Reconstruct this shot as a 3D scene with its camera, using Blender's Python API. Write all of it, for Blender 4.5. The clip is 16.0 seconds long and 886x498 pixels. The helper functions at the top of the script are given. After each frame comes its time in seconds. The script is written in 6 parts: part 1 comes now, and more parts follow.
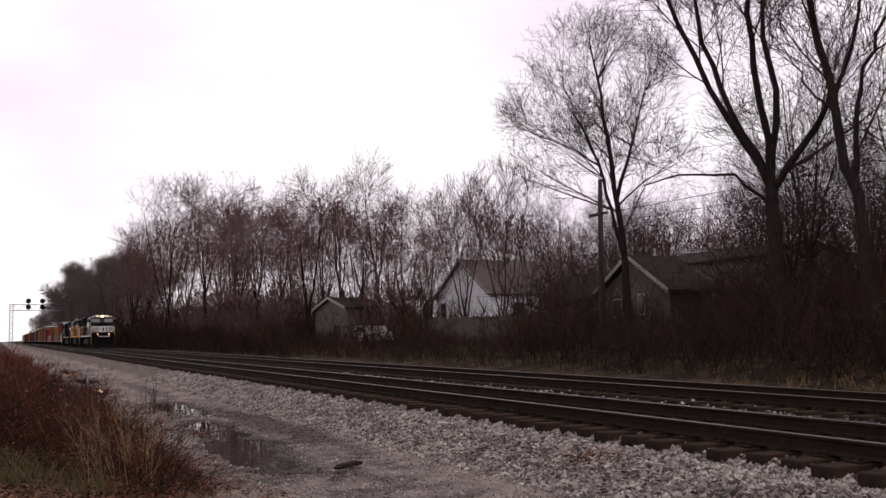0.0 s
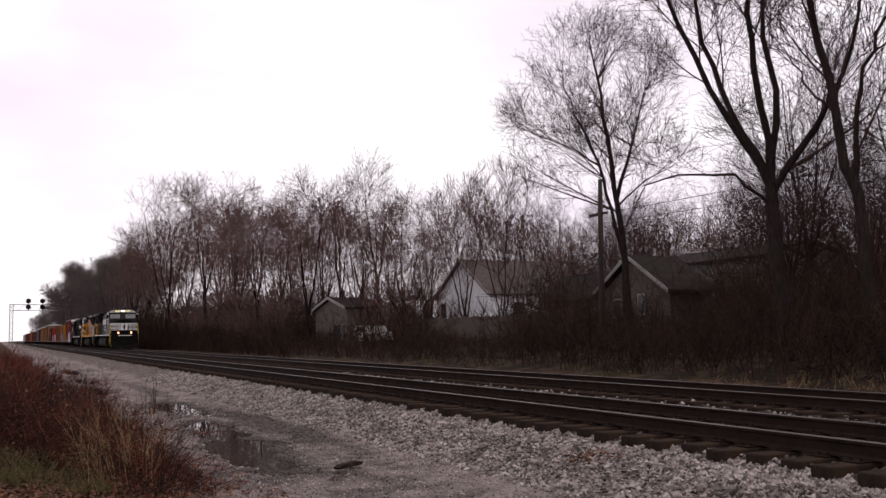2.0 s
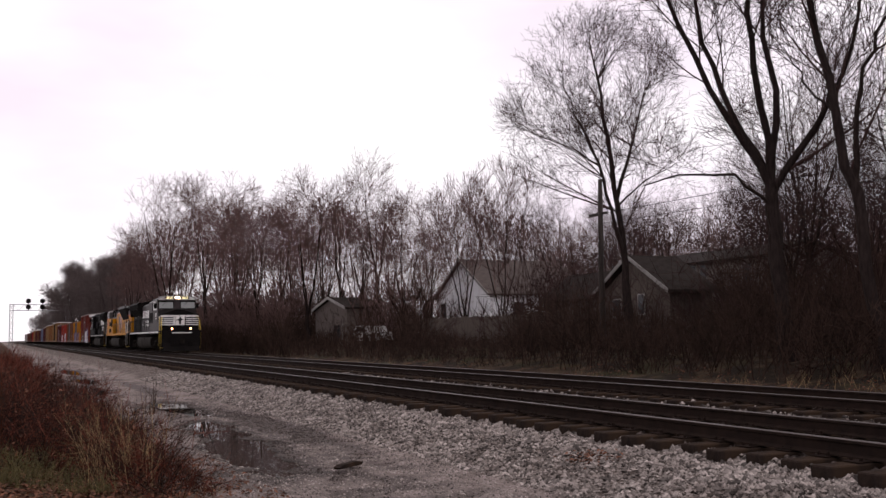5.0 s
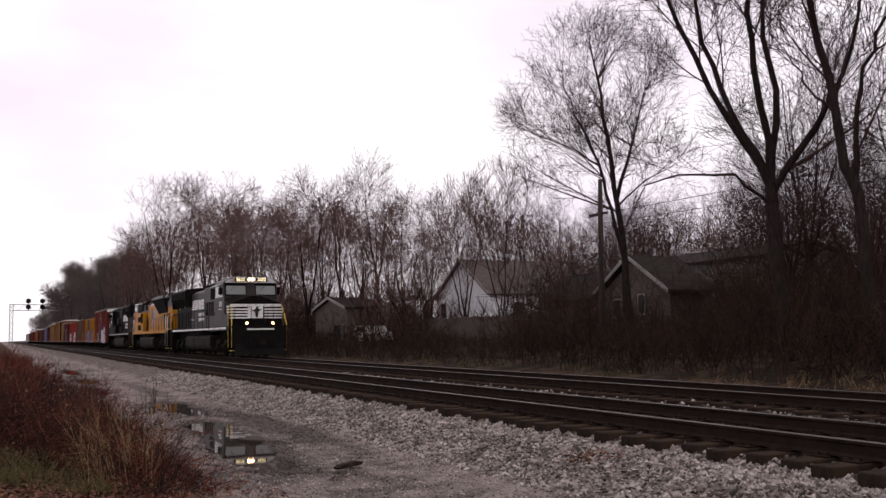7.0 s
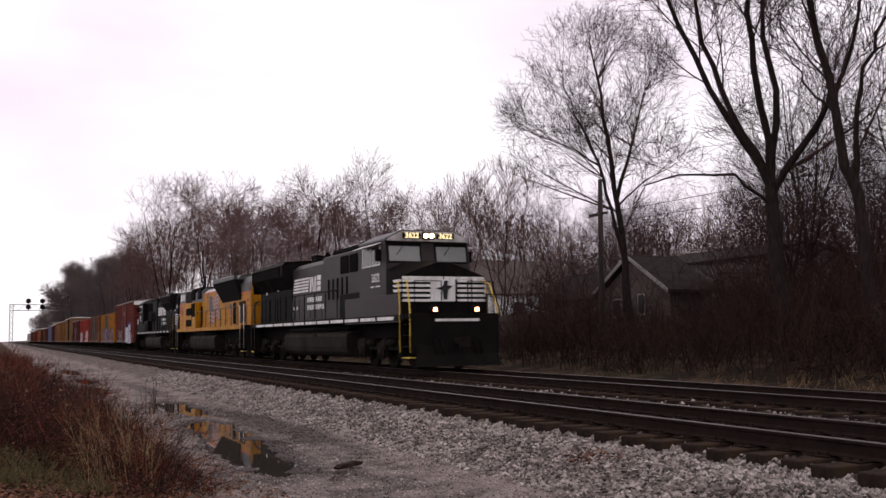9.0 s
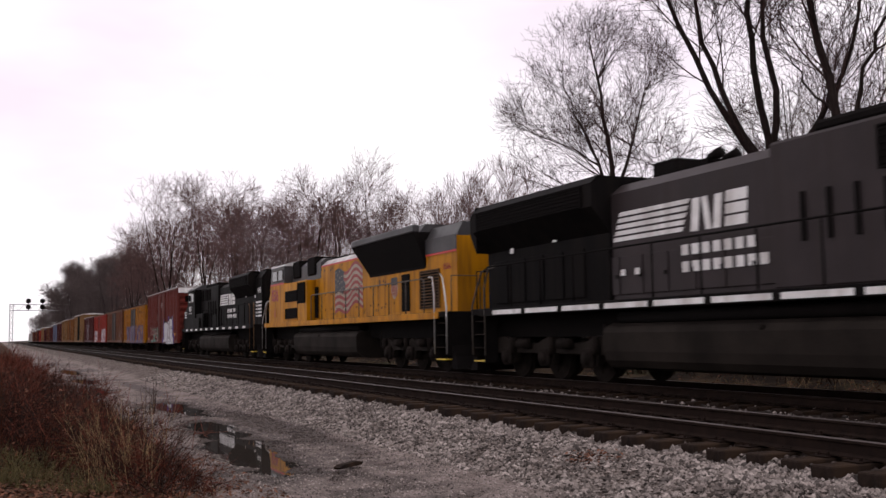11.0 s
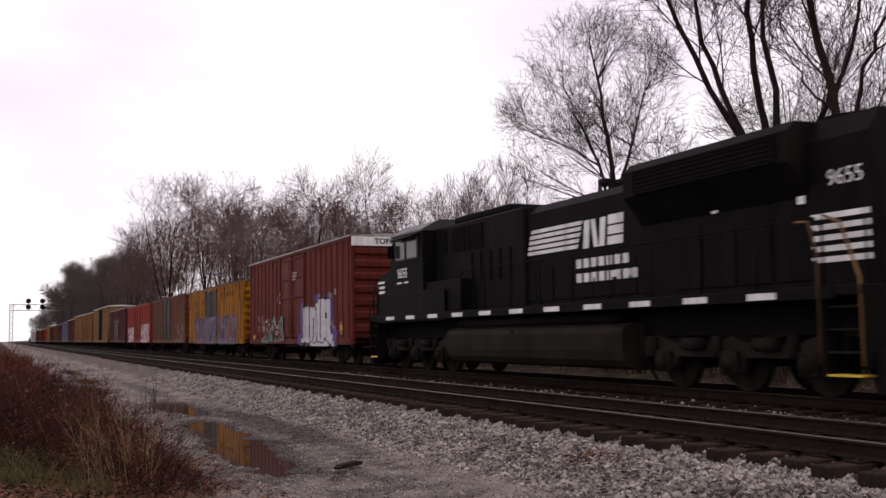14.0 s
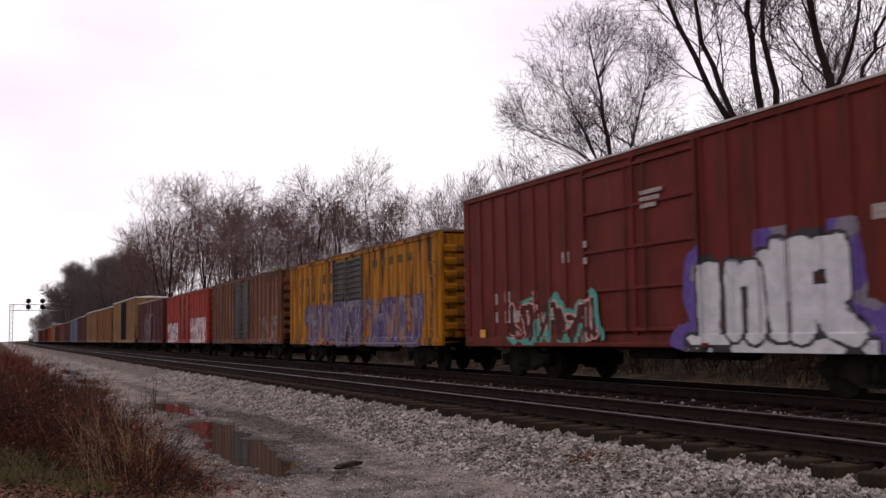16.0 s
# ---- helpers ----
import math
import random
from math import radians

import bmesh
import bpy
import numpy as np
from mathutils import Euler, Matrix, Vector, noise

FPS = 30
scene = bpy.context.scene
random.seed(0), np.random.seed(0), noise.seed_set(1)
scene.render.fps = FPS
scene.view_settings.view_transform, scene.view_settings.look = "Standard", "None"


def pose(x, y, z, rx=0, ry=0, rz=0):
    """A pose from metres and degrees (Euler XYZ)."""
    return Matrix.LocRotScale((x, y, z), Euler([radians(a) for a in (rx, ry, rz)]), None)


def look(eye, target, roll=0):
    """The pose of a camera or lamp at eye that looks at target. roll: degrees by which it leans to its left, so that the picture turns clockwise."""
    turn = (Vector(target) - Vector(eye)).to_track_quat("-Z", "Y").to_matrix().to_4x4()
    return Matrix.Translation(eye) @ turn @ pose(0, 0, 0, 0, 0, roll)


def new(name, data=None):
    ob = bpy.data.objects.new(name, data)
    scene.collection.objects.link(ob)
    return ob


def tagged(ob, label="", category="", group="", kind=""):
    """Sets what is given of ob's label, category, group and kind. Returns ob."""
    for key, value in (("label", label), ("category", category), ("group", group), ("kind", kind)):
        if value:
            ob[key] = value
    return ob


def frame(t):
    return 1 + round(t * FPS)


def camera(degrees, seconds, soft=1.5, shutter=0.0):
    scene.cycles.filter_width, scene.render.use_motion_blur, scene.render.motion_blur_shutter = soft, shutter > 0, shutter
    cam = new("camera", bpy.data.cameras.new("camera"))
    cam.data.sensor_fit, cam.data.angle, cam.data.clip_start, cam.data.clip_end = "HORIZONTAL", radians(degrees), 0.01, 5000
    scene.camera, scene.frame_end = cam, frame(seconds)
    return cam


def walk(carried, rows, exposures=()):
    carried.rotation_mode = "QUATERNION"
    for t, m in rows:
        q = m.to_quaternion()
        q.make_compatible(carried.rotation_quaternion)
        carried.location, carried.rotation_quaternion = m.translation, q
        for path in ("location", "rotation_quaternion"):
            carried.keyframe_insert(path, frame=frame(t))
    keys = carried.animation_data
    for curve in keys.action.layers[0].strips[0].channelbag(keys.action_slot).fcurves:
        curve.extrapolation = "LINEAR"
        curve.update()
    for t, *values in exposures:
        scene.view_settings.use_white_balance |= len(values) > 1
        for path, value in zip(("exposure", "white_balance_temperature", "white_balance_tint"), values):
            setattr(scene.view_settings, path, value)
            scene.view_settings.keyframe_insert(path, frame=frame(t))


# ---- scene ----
RT = 0.65            # top of rail above the gravel road
YF, YN = 12.81, 8.44  # centre lines of the far and the near track
EYE = (0.0, 0.0, 1.747)

cam = camera(48.8, 16.0, soft=1.45, shutter=0.25)
_th, _pi = radians(24.386), radians(4.997)
AIM = (EYE[0] - math.cos(_th) * math.cos(_pi), EYE[1] + math.sin(_th) * math.cos(_pi), EYE[2] + math.sin(_pi))
walk(cam, [(0.0, look(EYE, AIM, -0.8875)), (16.0, look(EYE, AIM, -0.8875))],
     exposures=[(0.0, 0.3, 6500, 12), (16.0, 0.3, 6500, 12)])

# ---- light: an overcast winter sky ----
world = bpy.data.worlds.new("overcast_sky")
scene.world = world
world.use_nodes = True
_n, _l = world.node_tree.nodes, world.node_tree.links
_n.clear()
_out = _n.new("ShaderNodeOutputWorld")
_bg = _n.new("ShaderNodeBackground")
_sky = _n.new("ShaderNodeTexSky")
_sky.sky_type = 'NISHITA'
_sky.sun_disc = False
_sky.sun_elevation, _sky.sun_rotation = radians(44), radians(155)
_bgs = _n.new("ShaderNodeVectorMath")
_bgs.operation = 'SCALE'
_bgs.inputs['Scale'].default_value = 0.06
_l.new(_sky.outputs[0], _bgs.inputs[0])
_tc = _n.new("ShaderNodeTexCoord")
_map = _n.new("ShaderNodeMapping")
_map.inputs['Scale'].default_value = (1.0, 1.0, 3.0)
_cn = _n.new("ShaderNodeTexNoise")
_cn.inputs['Scale'].default_value = 2.2
_cn.inputs['Detail'].default_value = 5
_cr = _n.new("ShaderNodeValToRGB")
_cr.color_ramp.elements[0].position, _cr.color_ramp.elements[0].color = 0.35, (0.86, 0.765, 0.84, 1)
_cr.color_ramp.elements[1].position, _cr.color_ramp.elements[1].color = 0.62, (1.04, 0.985, 1.01, 1)
_mx = _n.new("ShaderNodeMix")
_mx.data_type = 'RGBA'
_mx.inputs['Factor'].default_value = 0.93
_l.new(_tc.outputs['Generated'], _map.inputs[0])
_l.new(_map.outputs[0], _cn.inputs['Vector'])
_l.new(_cn.outputs[0], _cr.inputs[0])
_l.new(_bgs.outputs[0], _mx.inputs[6])
_l.new(_cr.outputs[0], _mx.inputs[7])
_l.new(_mx.outputs[2], _bg.inputs[0])
_bg.inputs[1].default_value = 1.0
_l.new(_bg.outputs[0], _out.inputs[0])

_sl = bpy.data.lights.new("sun", 'SUN')
_sl.energy, _sl.angle, _sl.color = 0.5, radians(25), (1.0, 0.95, 0.9)
sun = new("sun", _sl)
sun.matrix_world = look((0, 60, 60), (-14, 30, 20))


# ---- materials ----
def mat(name, c1, c2=None, scale=3.0, rough=0.7, metal=0.0, bump=0.15, fine=40.0, dirt=None, dirt_amount=0.35,
        stretch=(1, 1, 1), island=0.0, emit=None, power=0.0, spec=0.3):
    """A worn surface: two colours mixed at two sizes, dirt in streaks, fine relief."""
    m = bpy.data.materials.new(name)
    m.use_nodes = True
    n, l = m.node_tree.nodes, m.node_tree.links
    b = n["Principled BSDF"]
    c2 = c2 or tuple(v * 0.7 for v in c1)
    if max(c1) < 0.5:
        c1, c2 = tuple(v * 0.83 for v in c1), tuple(v * 0.83 for v in c2)
    tc = n.new("ShaderNodeTexCoord")
    mp = n.new("ShaderNodeMapping")
    mp.inputs['Scale'].default_value = stretch
    l.new(tc.outputs['Object'], mp.inputs[0])
    big = n.new("ShaderNodeTexNoise")
    big.inputs['Scale'].default_value, big.inputs['Detail'].default_value = scale, 6
    small = n.new("ShaderNodeTexNoise")
    small.inputs['Scale'].default_value, small.inputs['Detail'].default_value = fine, 3
    l.new(mp.outputs[0], big.inputs['Vector'])
    l.new(mp.outputs[0], small.inputs['Vector'])
    add = n.new("ShaderNodeMath")
    add.operation = 'MULTIPLY_ADD'
    l.new(small.outputs[0], add.inputs[0])
    add.inputs[1].default_value = 0.45
    l.new(big.outputs[0], add.inputs[2])
    ramp = n.new("ShaderNodeValToRGB")
    ramp.color_ramp.elements[0].position, ramp.color_ramp.elements[0].color = 0.5, (*c1, 1)
    ramp.color_ramp.elements[1].position, ramp.color_ramp.elements[1].color = 0.95, (*c2, 1)
    l.new(add.outputs[0], ramp.inputs[0])
    colour = ramp.outputs[0]
    if island:
        geo = n.new("ShaderNodeNewGeometry")
        hs = n.new("ShaderNodeHueSaturation")
        mr = n.new("ShaderNodeMapRange")
        mr.inputs['To Min'].default_value, mr.inputs['To Max'].default_value = 1 - island, 1 + island
        l.new(geo.outputs['Random Per Island'], mr.inputs[0])
        l.new(mr.outputs[0], hs.inputs['Value'])
        l.new(colour, hs.inputs['Color'])
        colour = hs.outputs[0]
    if dirt:
        st = n.new("ShaderNodeMapping")
        st.inputs['Scale'].default_value = (2.2, 2.2, 0.25)
        dn = n.new("ShaderNodeTexNoise")
        dn.inputs['Scale'].default_value, dn.inputs['Detail'].default_value = 1.6, 7
        l.new(tc.outputs['Object'], st.inputs[0])
        l.new(st.outputs[0], dn.inputs['Vector'])
        dr = n.new("ShaderNodeMapRange")
        dr.inputs['From Min'].default_value, dr.inputs['From Max'].default_value = 0.45, 0.63
        dr.inputs['To Max'].default_value = min(1.0, dirt_amount * 2)
        l.new(dn.outputs[0], dr.inputs[0])
        mx = n.new("ShaderNodeMix")
        mx.data_type = 'RGBA'
        l.new(dr.outputs[0], mx.inputs['Factor'])
        l.new(colour, mx.inputs[6])
        mx.inputs[7].default_value = (*dirt, 1)
        colour = mx.outputs[2]
    l.new(colour, b.inputs['Base Color'])
    b.inputs['Metallic'].default_value = metal
    b.inputs['Specular IOR Level'].default_value = spec
    rr = n.new("ShaderNodeMapRange")
    rr.inputs['To Min'].default_value, rr.inputs['To Max'].default_value = max(0.03, rough - 0.12), min(1.0, rough + 0.12)
    l.new(big.outputs[0], rr.inputs[0])
    l.new(rr.outputs[0], b.inputs['Roughness'])
    if bump:
        bp = n.new("ShaderNodeBump")
        bp.inputs['Strength'].default_value, bp.inputs['Distance'].default_value = bump, 0.02
        l.new(add.outputs[0], bp.inputs['Height'])
        l.new(bp.outputs[0], b.inputs['Normal'])
    if emit:
        b.inputs['Emission Color'].default_value = (*emit, 1)
        b.inputs['Emission Strength'].default_value = power
    return m


GRIME = (0.06, 0.045, 0.035)
M_BLACK = mat("black_loco_paint", (0.0045, 0.004, 0.0042), (0.009, 0.0078, 0.0078), 1.2, 0.6, bump=0.04, dirt=(0.016, 0.0125, 0.0105), dirt_amount=0.16, spec=0.025)
# Greyer black for the leading cab, side cabinets and engine hood.
M_GREYBLACK = mat("grey_black_paint", (0.032, 0.0255, 0.0265), (0.052, 0.041, 0.042), 1.2, 0.5, bump=0.04, dirt=(0.03, 0.023, 0.022), dirt_amount=0.3, spec=0.1)
M_BLACK_DULL = mat("sooty_black_metal", (0.006, 0.0052, 0.005), (0.012, 0.010, 0.0095), 2, 0.85, spec=0.04)
M_UNDER = mat("dusty_running_gear", (0.027, 0.021, 0.018), (0.01, 0.0085, 0.0075), 3, 0.9, bump=0.3, spec=0.03)
M_TANK = mat("dusty_tank_metal", (0.031, 0.025, 0.021), (0.014, 0.0115, 0.01), 1.2, 0.75, bump=0.05, spec=0.04)
M_WHITE = mat("white_paint", (0.82, 0.81, 0.8), (0.62, 0.6, 0.58), 3, 0.5, bump=0.03, dirt=(0.3, 0.26, 0.23), dirt_amount=0.2)
M_YELLOW = mat("safety_yellow_paint", (0.75, 0.52, 0.05), (0.5, 0.33, 0.05), 5, 0.5, bump=0.03)
M_UPY = mat("armour_yellow_paint", (0.5, 0.212, 0.003), (0.4, 0.165, 0.003), 0.8, 0.5, bump=0.03, dirt=(0.13, 0.055, 0.012), dirt_amount=0.27, spec=0.08)
M_UPGREY = mat("harbour_grey_paint", (0.062, 0.06, 0.062), (0.038, 0.036, 0.038), 1.5, 0.5, bump=0.04, dirt=(0.05, 0.045, 0.045))
M_RED = mat("red_paint", (0.55, 0.04, 0.03), (0.4, 0.03, 0.03), 4, 0.5, bump=0.03)
M_NUMRED = mat("dark_red_number_paint", (0.3, 0.014, 0.01), (0.24, 0.012, 0.01), 4, 0.5, bump=0.03)
M_FLAGRED = mat("mural_red", (0.33, 0.03, 0.025), (0.25, 0.026, 0.02), 3, 0.5, bump=0.02)
M_FLAGWHITE = mat("mural_white", (0.4, 0.31, 0.24), (0.3, 0.23, 0.17), 3, 0.5, bump=0.02)
M_FLAGBLUE = mat("mural_blue", (0.010, 0.011, 0.018), (0.02, 0.021, 0.03), 3, 0.5, bump=0.02)
M_GLASS = mat("cab_glass", (0.03, 0.035, 0.04), (0.05, 0.055, 0.06), 2, 0.12, bump=0.0)
M_CHROME = mat("silver_metal", (0.55, 0.54, 0.53), (0.4, 0.38, 0.37), 6, 0.35, 0.7, bump=0.03)
M_LAMP = mat("lit_headlamp", (1, 0.9, 0.75), None, 3, 0.3, bump=0, emit=(1.0, 0.56, 0.28), power=26)
M_DITCH = mat("lit_ditch_lamp", (1, 0.85, 0.7), None, 3, 0.3, bump=0, emit=(1.0, 0.36, 0.14), power=9)
M_BOARD = mat("lit_number_board", (0.8, 0.7, 0.4), None, 3, 0.4, bump=0, emit=(1.0, 0.8, 0.42), power=1.1)
M_RAILTOP = mat("polished_rail", (0.11, 0.09, 0.083), (0.055, 0.045, 0.041), 5, 0.5, 0.6, bump=0.03, stretch=(0.1, 1, 1))
M_RAIL = mat("rusty_rail", (0.026, 0.0165, 0.013), (0.014, 0.01, 0.0085), 6, 0.85, bump=0.2, spec=0.03)
M_TIE = mat("creosoted_tie", (0.032, 0.023, 0.019), (0.013, 0.010, 0.009), 4, 0.9, bump=0.5, stretch=(4, 0.6, 2), dirt=(0.055, 0.034, 0.021), dirt_amount=0.25, spec=0.03)
M_STONE = mat("ballast_stone", (0.325, 0.285, 0.262), (0.12, 0.1, 0.09), 2.5, 0.85, bump=0.4, island=0.8, spec=0.04)
M_STONE_DARK = mat("track_ballast_stone", (0.12, 0.098, 0.088), (0.05, 0.04, 0.036), 2.5, 0.9, bump=0.4, island=0.6, spec=0.04)
M_BARK = mat("winter_bark", (0.04, 0.029, 0.026), (0.017, 0.0125, 0.0115), 5, 0.95, bump=0.6, stretch=(3, 3, 0.6), spec=0.03)
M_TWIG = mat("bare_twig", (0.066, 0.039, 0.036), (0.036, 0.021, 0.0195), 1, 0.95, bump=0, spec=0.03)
# Distance haze is mixed into the next two twig colours, for farther trees.
M_TWIG_MID = mat("haze_pale_brown_twig", (0.165, 0.102, 0.094), (0.1, 0.062, 0.057), 1, 0.95, bump=0, spec=0.03)
M_TWIG_FAR = mat("haze_pale_twig", (0.105, 0.08, 0.075), (0.075, 0.055, 0.052), 1, 0.95, bump=0)
M_BRUSH = mat("dark_brush", (0.058, 0.036, 0.028), (0.023, 0.0145, 0.0115), 0.7, 0.95, bump=0, island=0.55, spec=0.03)
M_REDBRUSH = mat("russet_brush", (0.15, 0.046, 0.03), (0.058, 0.019, 0.013), 1.2, 0.95, bump=0, island=0.6, spec=0.03)
M_STRAW = mat("dry_straw", (0.36, 0.25, 0.12), (0.2, 0.13, 0.065), 3, 0.9, bump=0, island=0.4)
M_GREEN = mat("green_weed", (0.13, 0.105, 0.035), (0.075, 0.06, 0.022), 3, 0.8, bump=0, island=0.4)
M_LEAF = mat("dead_leaf", (0.17, 0.068, 0.036), (0.09, 0.038, 0.022), 6, 0.9, bump=0, island=0.5)


# ---- mesh tools ----
class Mesh:
    """Collects plain pieces into one mesh."""

    def __init__(self):
        self.v, self.f, self.s = [], [], []

    def add(self, verts, faces, smooth=False):
        k = len(self.v)
        self.v.extend(tuple(a) for a in verts)
        for q in faces:
            self.f.append(tuple(i + k for i in q))
            self.s.append(smooth)
        return self

    def box(self, x0, x1, y0, y1, z0, z1, c=0.0):
        if x0 > x1: x0, x1 = x1, x0
        if y0 > y1: y0, y1 = y1, y0
        if z0 > z1: z0, z1 = z1, z0
        if c <= 0:
            v = [(x, y, z) for z in (z0, z1) for y in (y0, y1) for x in (x0, x1)]
            return self.add(v, [(0, 2, 3, 1), (4, 5, 7, 6), (0, 1, 5, 4), (2, 6, 7, 3), (0, 4, 6, 2), (1, 3, 7, 5)])
        c = min(c, (x1 - x0) * .45, (y1 - y0) * .45, (z1 - z0) * .45)
        ring = lambda z, e: [(x0 + e + c, y0 + e, z), (x1 - e - c, y0 + e, z), (x1 - e, y0 + e + c, z), (x1 - e, y1 - e - c, z),
                             (x1 - e - c, y1 - e, z), (x0 + e + c, y1 - e, z), (x0 + e, y1 - e - c, z), (x0 + e, y0 + e + c, z)]
        v = ring(z0, c * .7) + ring(z0 + c, 0) + ring(z1 - c, 0) + ring(z1, c * .7)
        f = [tuple(range(7, -1, -1)), tuple(range(24, 32))]
        for k in (0, 8, 16):
            f += [(k + i, k + (i + 1) % 8, k + 8 + (i + 1) % 8, k + 8 + i) for i in range(8)]
        return self.add(v, f)

    def prism(self, pts, a0, a1, axis='y'):
        """Extrudes an outline. axis y: pts are (x, z); axis x: pts are (y, z); axis z: pts are (x, y)."""
        put = {'y': lambda p, a: (p[0], a, p[1]), 'x': lambda p, a: (a, p[0], p[1]), 'z': lambda p, a: (p[0], p[1], a)}[axis]
        n = len(pts)
        v = [put(p, a0) for p in pts] + [put(p, a1) for p in pts]
        f = [tuple(range(n)), tuple(range(2 * n - 1, n - 1, -1))]
        f += [((i + 1) % n, i, n + i, n + (i + 1) % n) for i in range(n)]
        return self.add(v, f)

    def tube(self, pts, radii, sides=6, smooth=True, cap=True):
        pts = [Vector(p) for p in pts]
        if not hasattr(radii, '__len__'):
            radii = [radii] * len(pts)
        v, f = [], []
        prev = None
        for i, p in enumerate(pts):
            d = (pts[min(i + 1, len(pts) - 1)] - pts[max(i - 1, 0)]).normalized()
            if prev is None:
                u = d.orthogonal().normalized()
            else:
                u = (prev - d * prev.dot(d))
                u = u.normalized() if u.length > 1e-6 else d.orthogonal().normalized()
            prev = u
            w = d.cross(u)
            for k in range(sides):
                a = 2 * math.pi * k / sides
                v.append(p + (u * math.cos(a) + w * math.sin(a)) * radii[i])
        for i in range(len(pts) - 1):
            for k in range(sides):
                a, b = i * sides + k, i * sides + (k + 1) % sides
                f.append((a, b, b + sides, a + sides))
        if cap:
            f.append(tuple(range(sides - 1, -1, -1)))
            f.append(tuple(range(len(v) - sides, len(v))))
        return self.add(v, f, smooth)

    def disc(self, x, y0, y1, z, r, sides=20):
        return self.tube([(x, y0, z), (x, y1, z)], r, sides, smooth=False)

    def data(self, name, m):
        me = bpy.data.meshes.new(name)
        me.from_pydata(self.v, [], self.f)
        if any(self.s):
            me.polygons.foreach_set("use_smooth", self.s)
        for q in (m if isinstance(m, (list, tuple)) else [m]):
            me.materials.append(q)
        me.update()
        return me


def part(name, mesh, material, parent, label=""):
    """One mesh object under a thing or a part."""
    ob = new(name, mesh.data(name, material) if isinstance(mesh, Mesh) else mesh)
    ob.parent = parent
    return tagged(ob, label)


def thing(name, label, category, at=None, group="", mesh=None, material=None, kind=""):
    ob = new(name, mesh.data(name, material) if mesh else None)
    if at is not None:
        ob.matrix_world = at
    return tagged(ob, label, category, group, kind)


def letters(text, size, material, parent, at, name="lettering", label="", squash=1.0, bold=0.0):
    """Words set in the built-in font, turned into a mesh that lies proud of its support."""
    cu = bpy.data.curves.new(name, 'FONT')
    cu.body, cu.size, cu.extrude, cu.align_x, cu.align_y = text, size, 0.003, 'CENTER', 'CENTER'
    cu.offset = bold
    tmp = bpy.data.objects.new(name, cu)
    me = bpy.data.meshes.new_from_object(tmp)
    bpy.data.objects.remove(tmp)
    bpy.data.curves.remove(cu)
    me.transform(Matrix.Diagonal((squash, 1, 1, 1)))
    me.materials.clear()
    me.materials.append(material)
    ob = new(name, me)
    ob.parent = parent
    ob.matrix_local = at
    return tagged(ob, label)


def noise1(x, y, s=1.0):
    return noise.noise((x * s, y * s, 0.37))


def smooth(a, b, x):
    t = max(0.0, min(1.0, (x - a) / (b - a)))
    return t * t * (3 - 2 * t)


# ---- ground ----
PUDDLES = [(-25.6, 4.15, 3.2, 0.5, 0.05), (-19.3, 3.85, 2.6, 0.5, -0.08), (-15.4, 3.5, 3.0, 0.5, -0.04),
           (-36.0, 3.0, 3.5, 0.5, 0.0), (-45.0, 3.3, 4.0, 0.5, 0.0), (-58.0, 3.6, 6.0, 0.5, 0.0)]  # x, y, half length, half width, turn


def puddle_depth(x, y):
    d = 0.0
    for px, py, a, b, turn in PUDDLES:
        u, v = x - px, y - py
        u, v = u * math.cos(turn) + v * math.sin(turn), -u * math.sin(turn) + v * math.cos(turn)
        r = math.hypot(u / a, v / b) + 0.4 * noise1(x, y, 1.0) + 0.3 * noise1(x + 9, y, 2.6)
        d = max(d, 0.075 * (1 - smooth(0.55, 1.25, r)))
    return d


WET = [(-19.5, 4.95, 5.8, 0.5), (-25.6, 4.15, 4.0, 0.7), (-17.2, 3.75, 5.2, 0.62), (-36, 4.6, 6, 0.35)]   # x, y, half length, half width of damp ground


def dampness(x, y):
    r = min(math.hypot((x - a) / c, (y - b) / d) for a, b, c, d in WET)
    return 1 - smooth(0.5, 1.15, r + 0.5 * noise1(x, y, 1.3) + 0.3 * noise1(x, y, 4.0))


def height(x, y):
    """The lie of the land: gravel road, ballast bed of two tracks, ditch, bank with the gardens behind."""
    bed = RT - 0.25 - 0.03 * smooth(1.25, 1.5, min(abs(y - YN), abs(y - YF)))
    if y < 5.2 + 0.25 * noise1(x, 3, 0.35):
        z = 0.03 * noise1(x, y, 0.5) + 0.018 * noise1(x, y, 1.7)
        z += 0.35 * smooth(1.6, -1.5, y) + 0.5 * smooth(-2, -12, y)
        z -= puddle_depth(x, y)
        return z
    z = (bed - 0.06 * smooth(7.42, 7.18, y)) * smooth(5.2, 6.9, y) + 0.02 * noise1(x, y, 1.5)
    if y > 14.0:
        z += (0.25 - bed) * smooth(14.1, 15.8, y) + 0.75 * smooth(17.0, 23.0, y) + 1.0 * smooth(23, 60, y)
        z += 0.12 * noise1(x, y, 0.4) * smooth(15, 18, y)
    return z


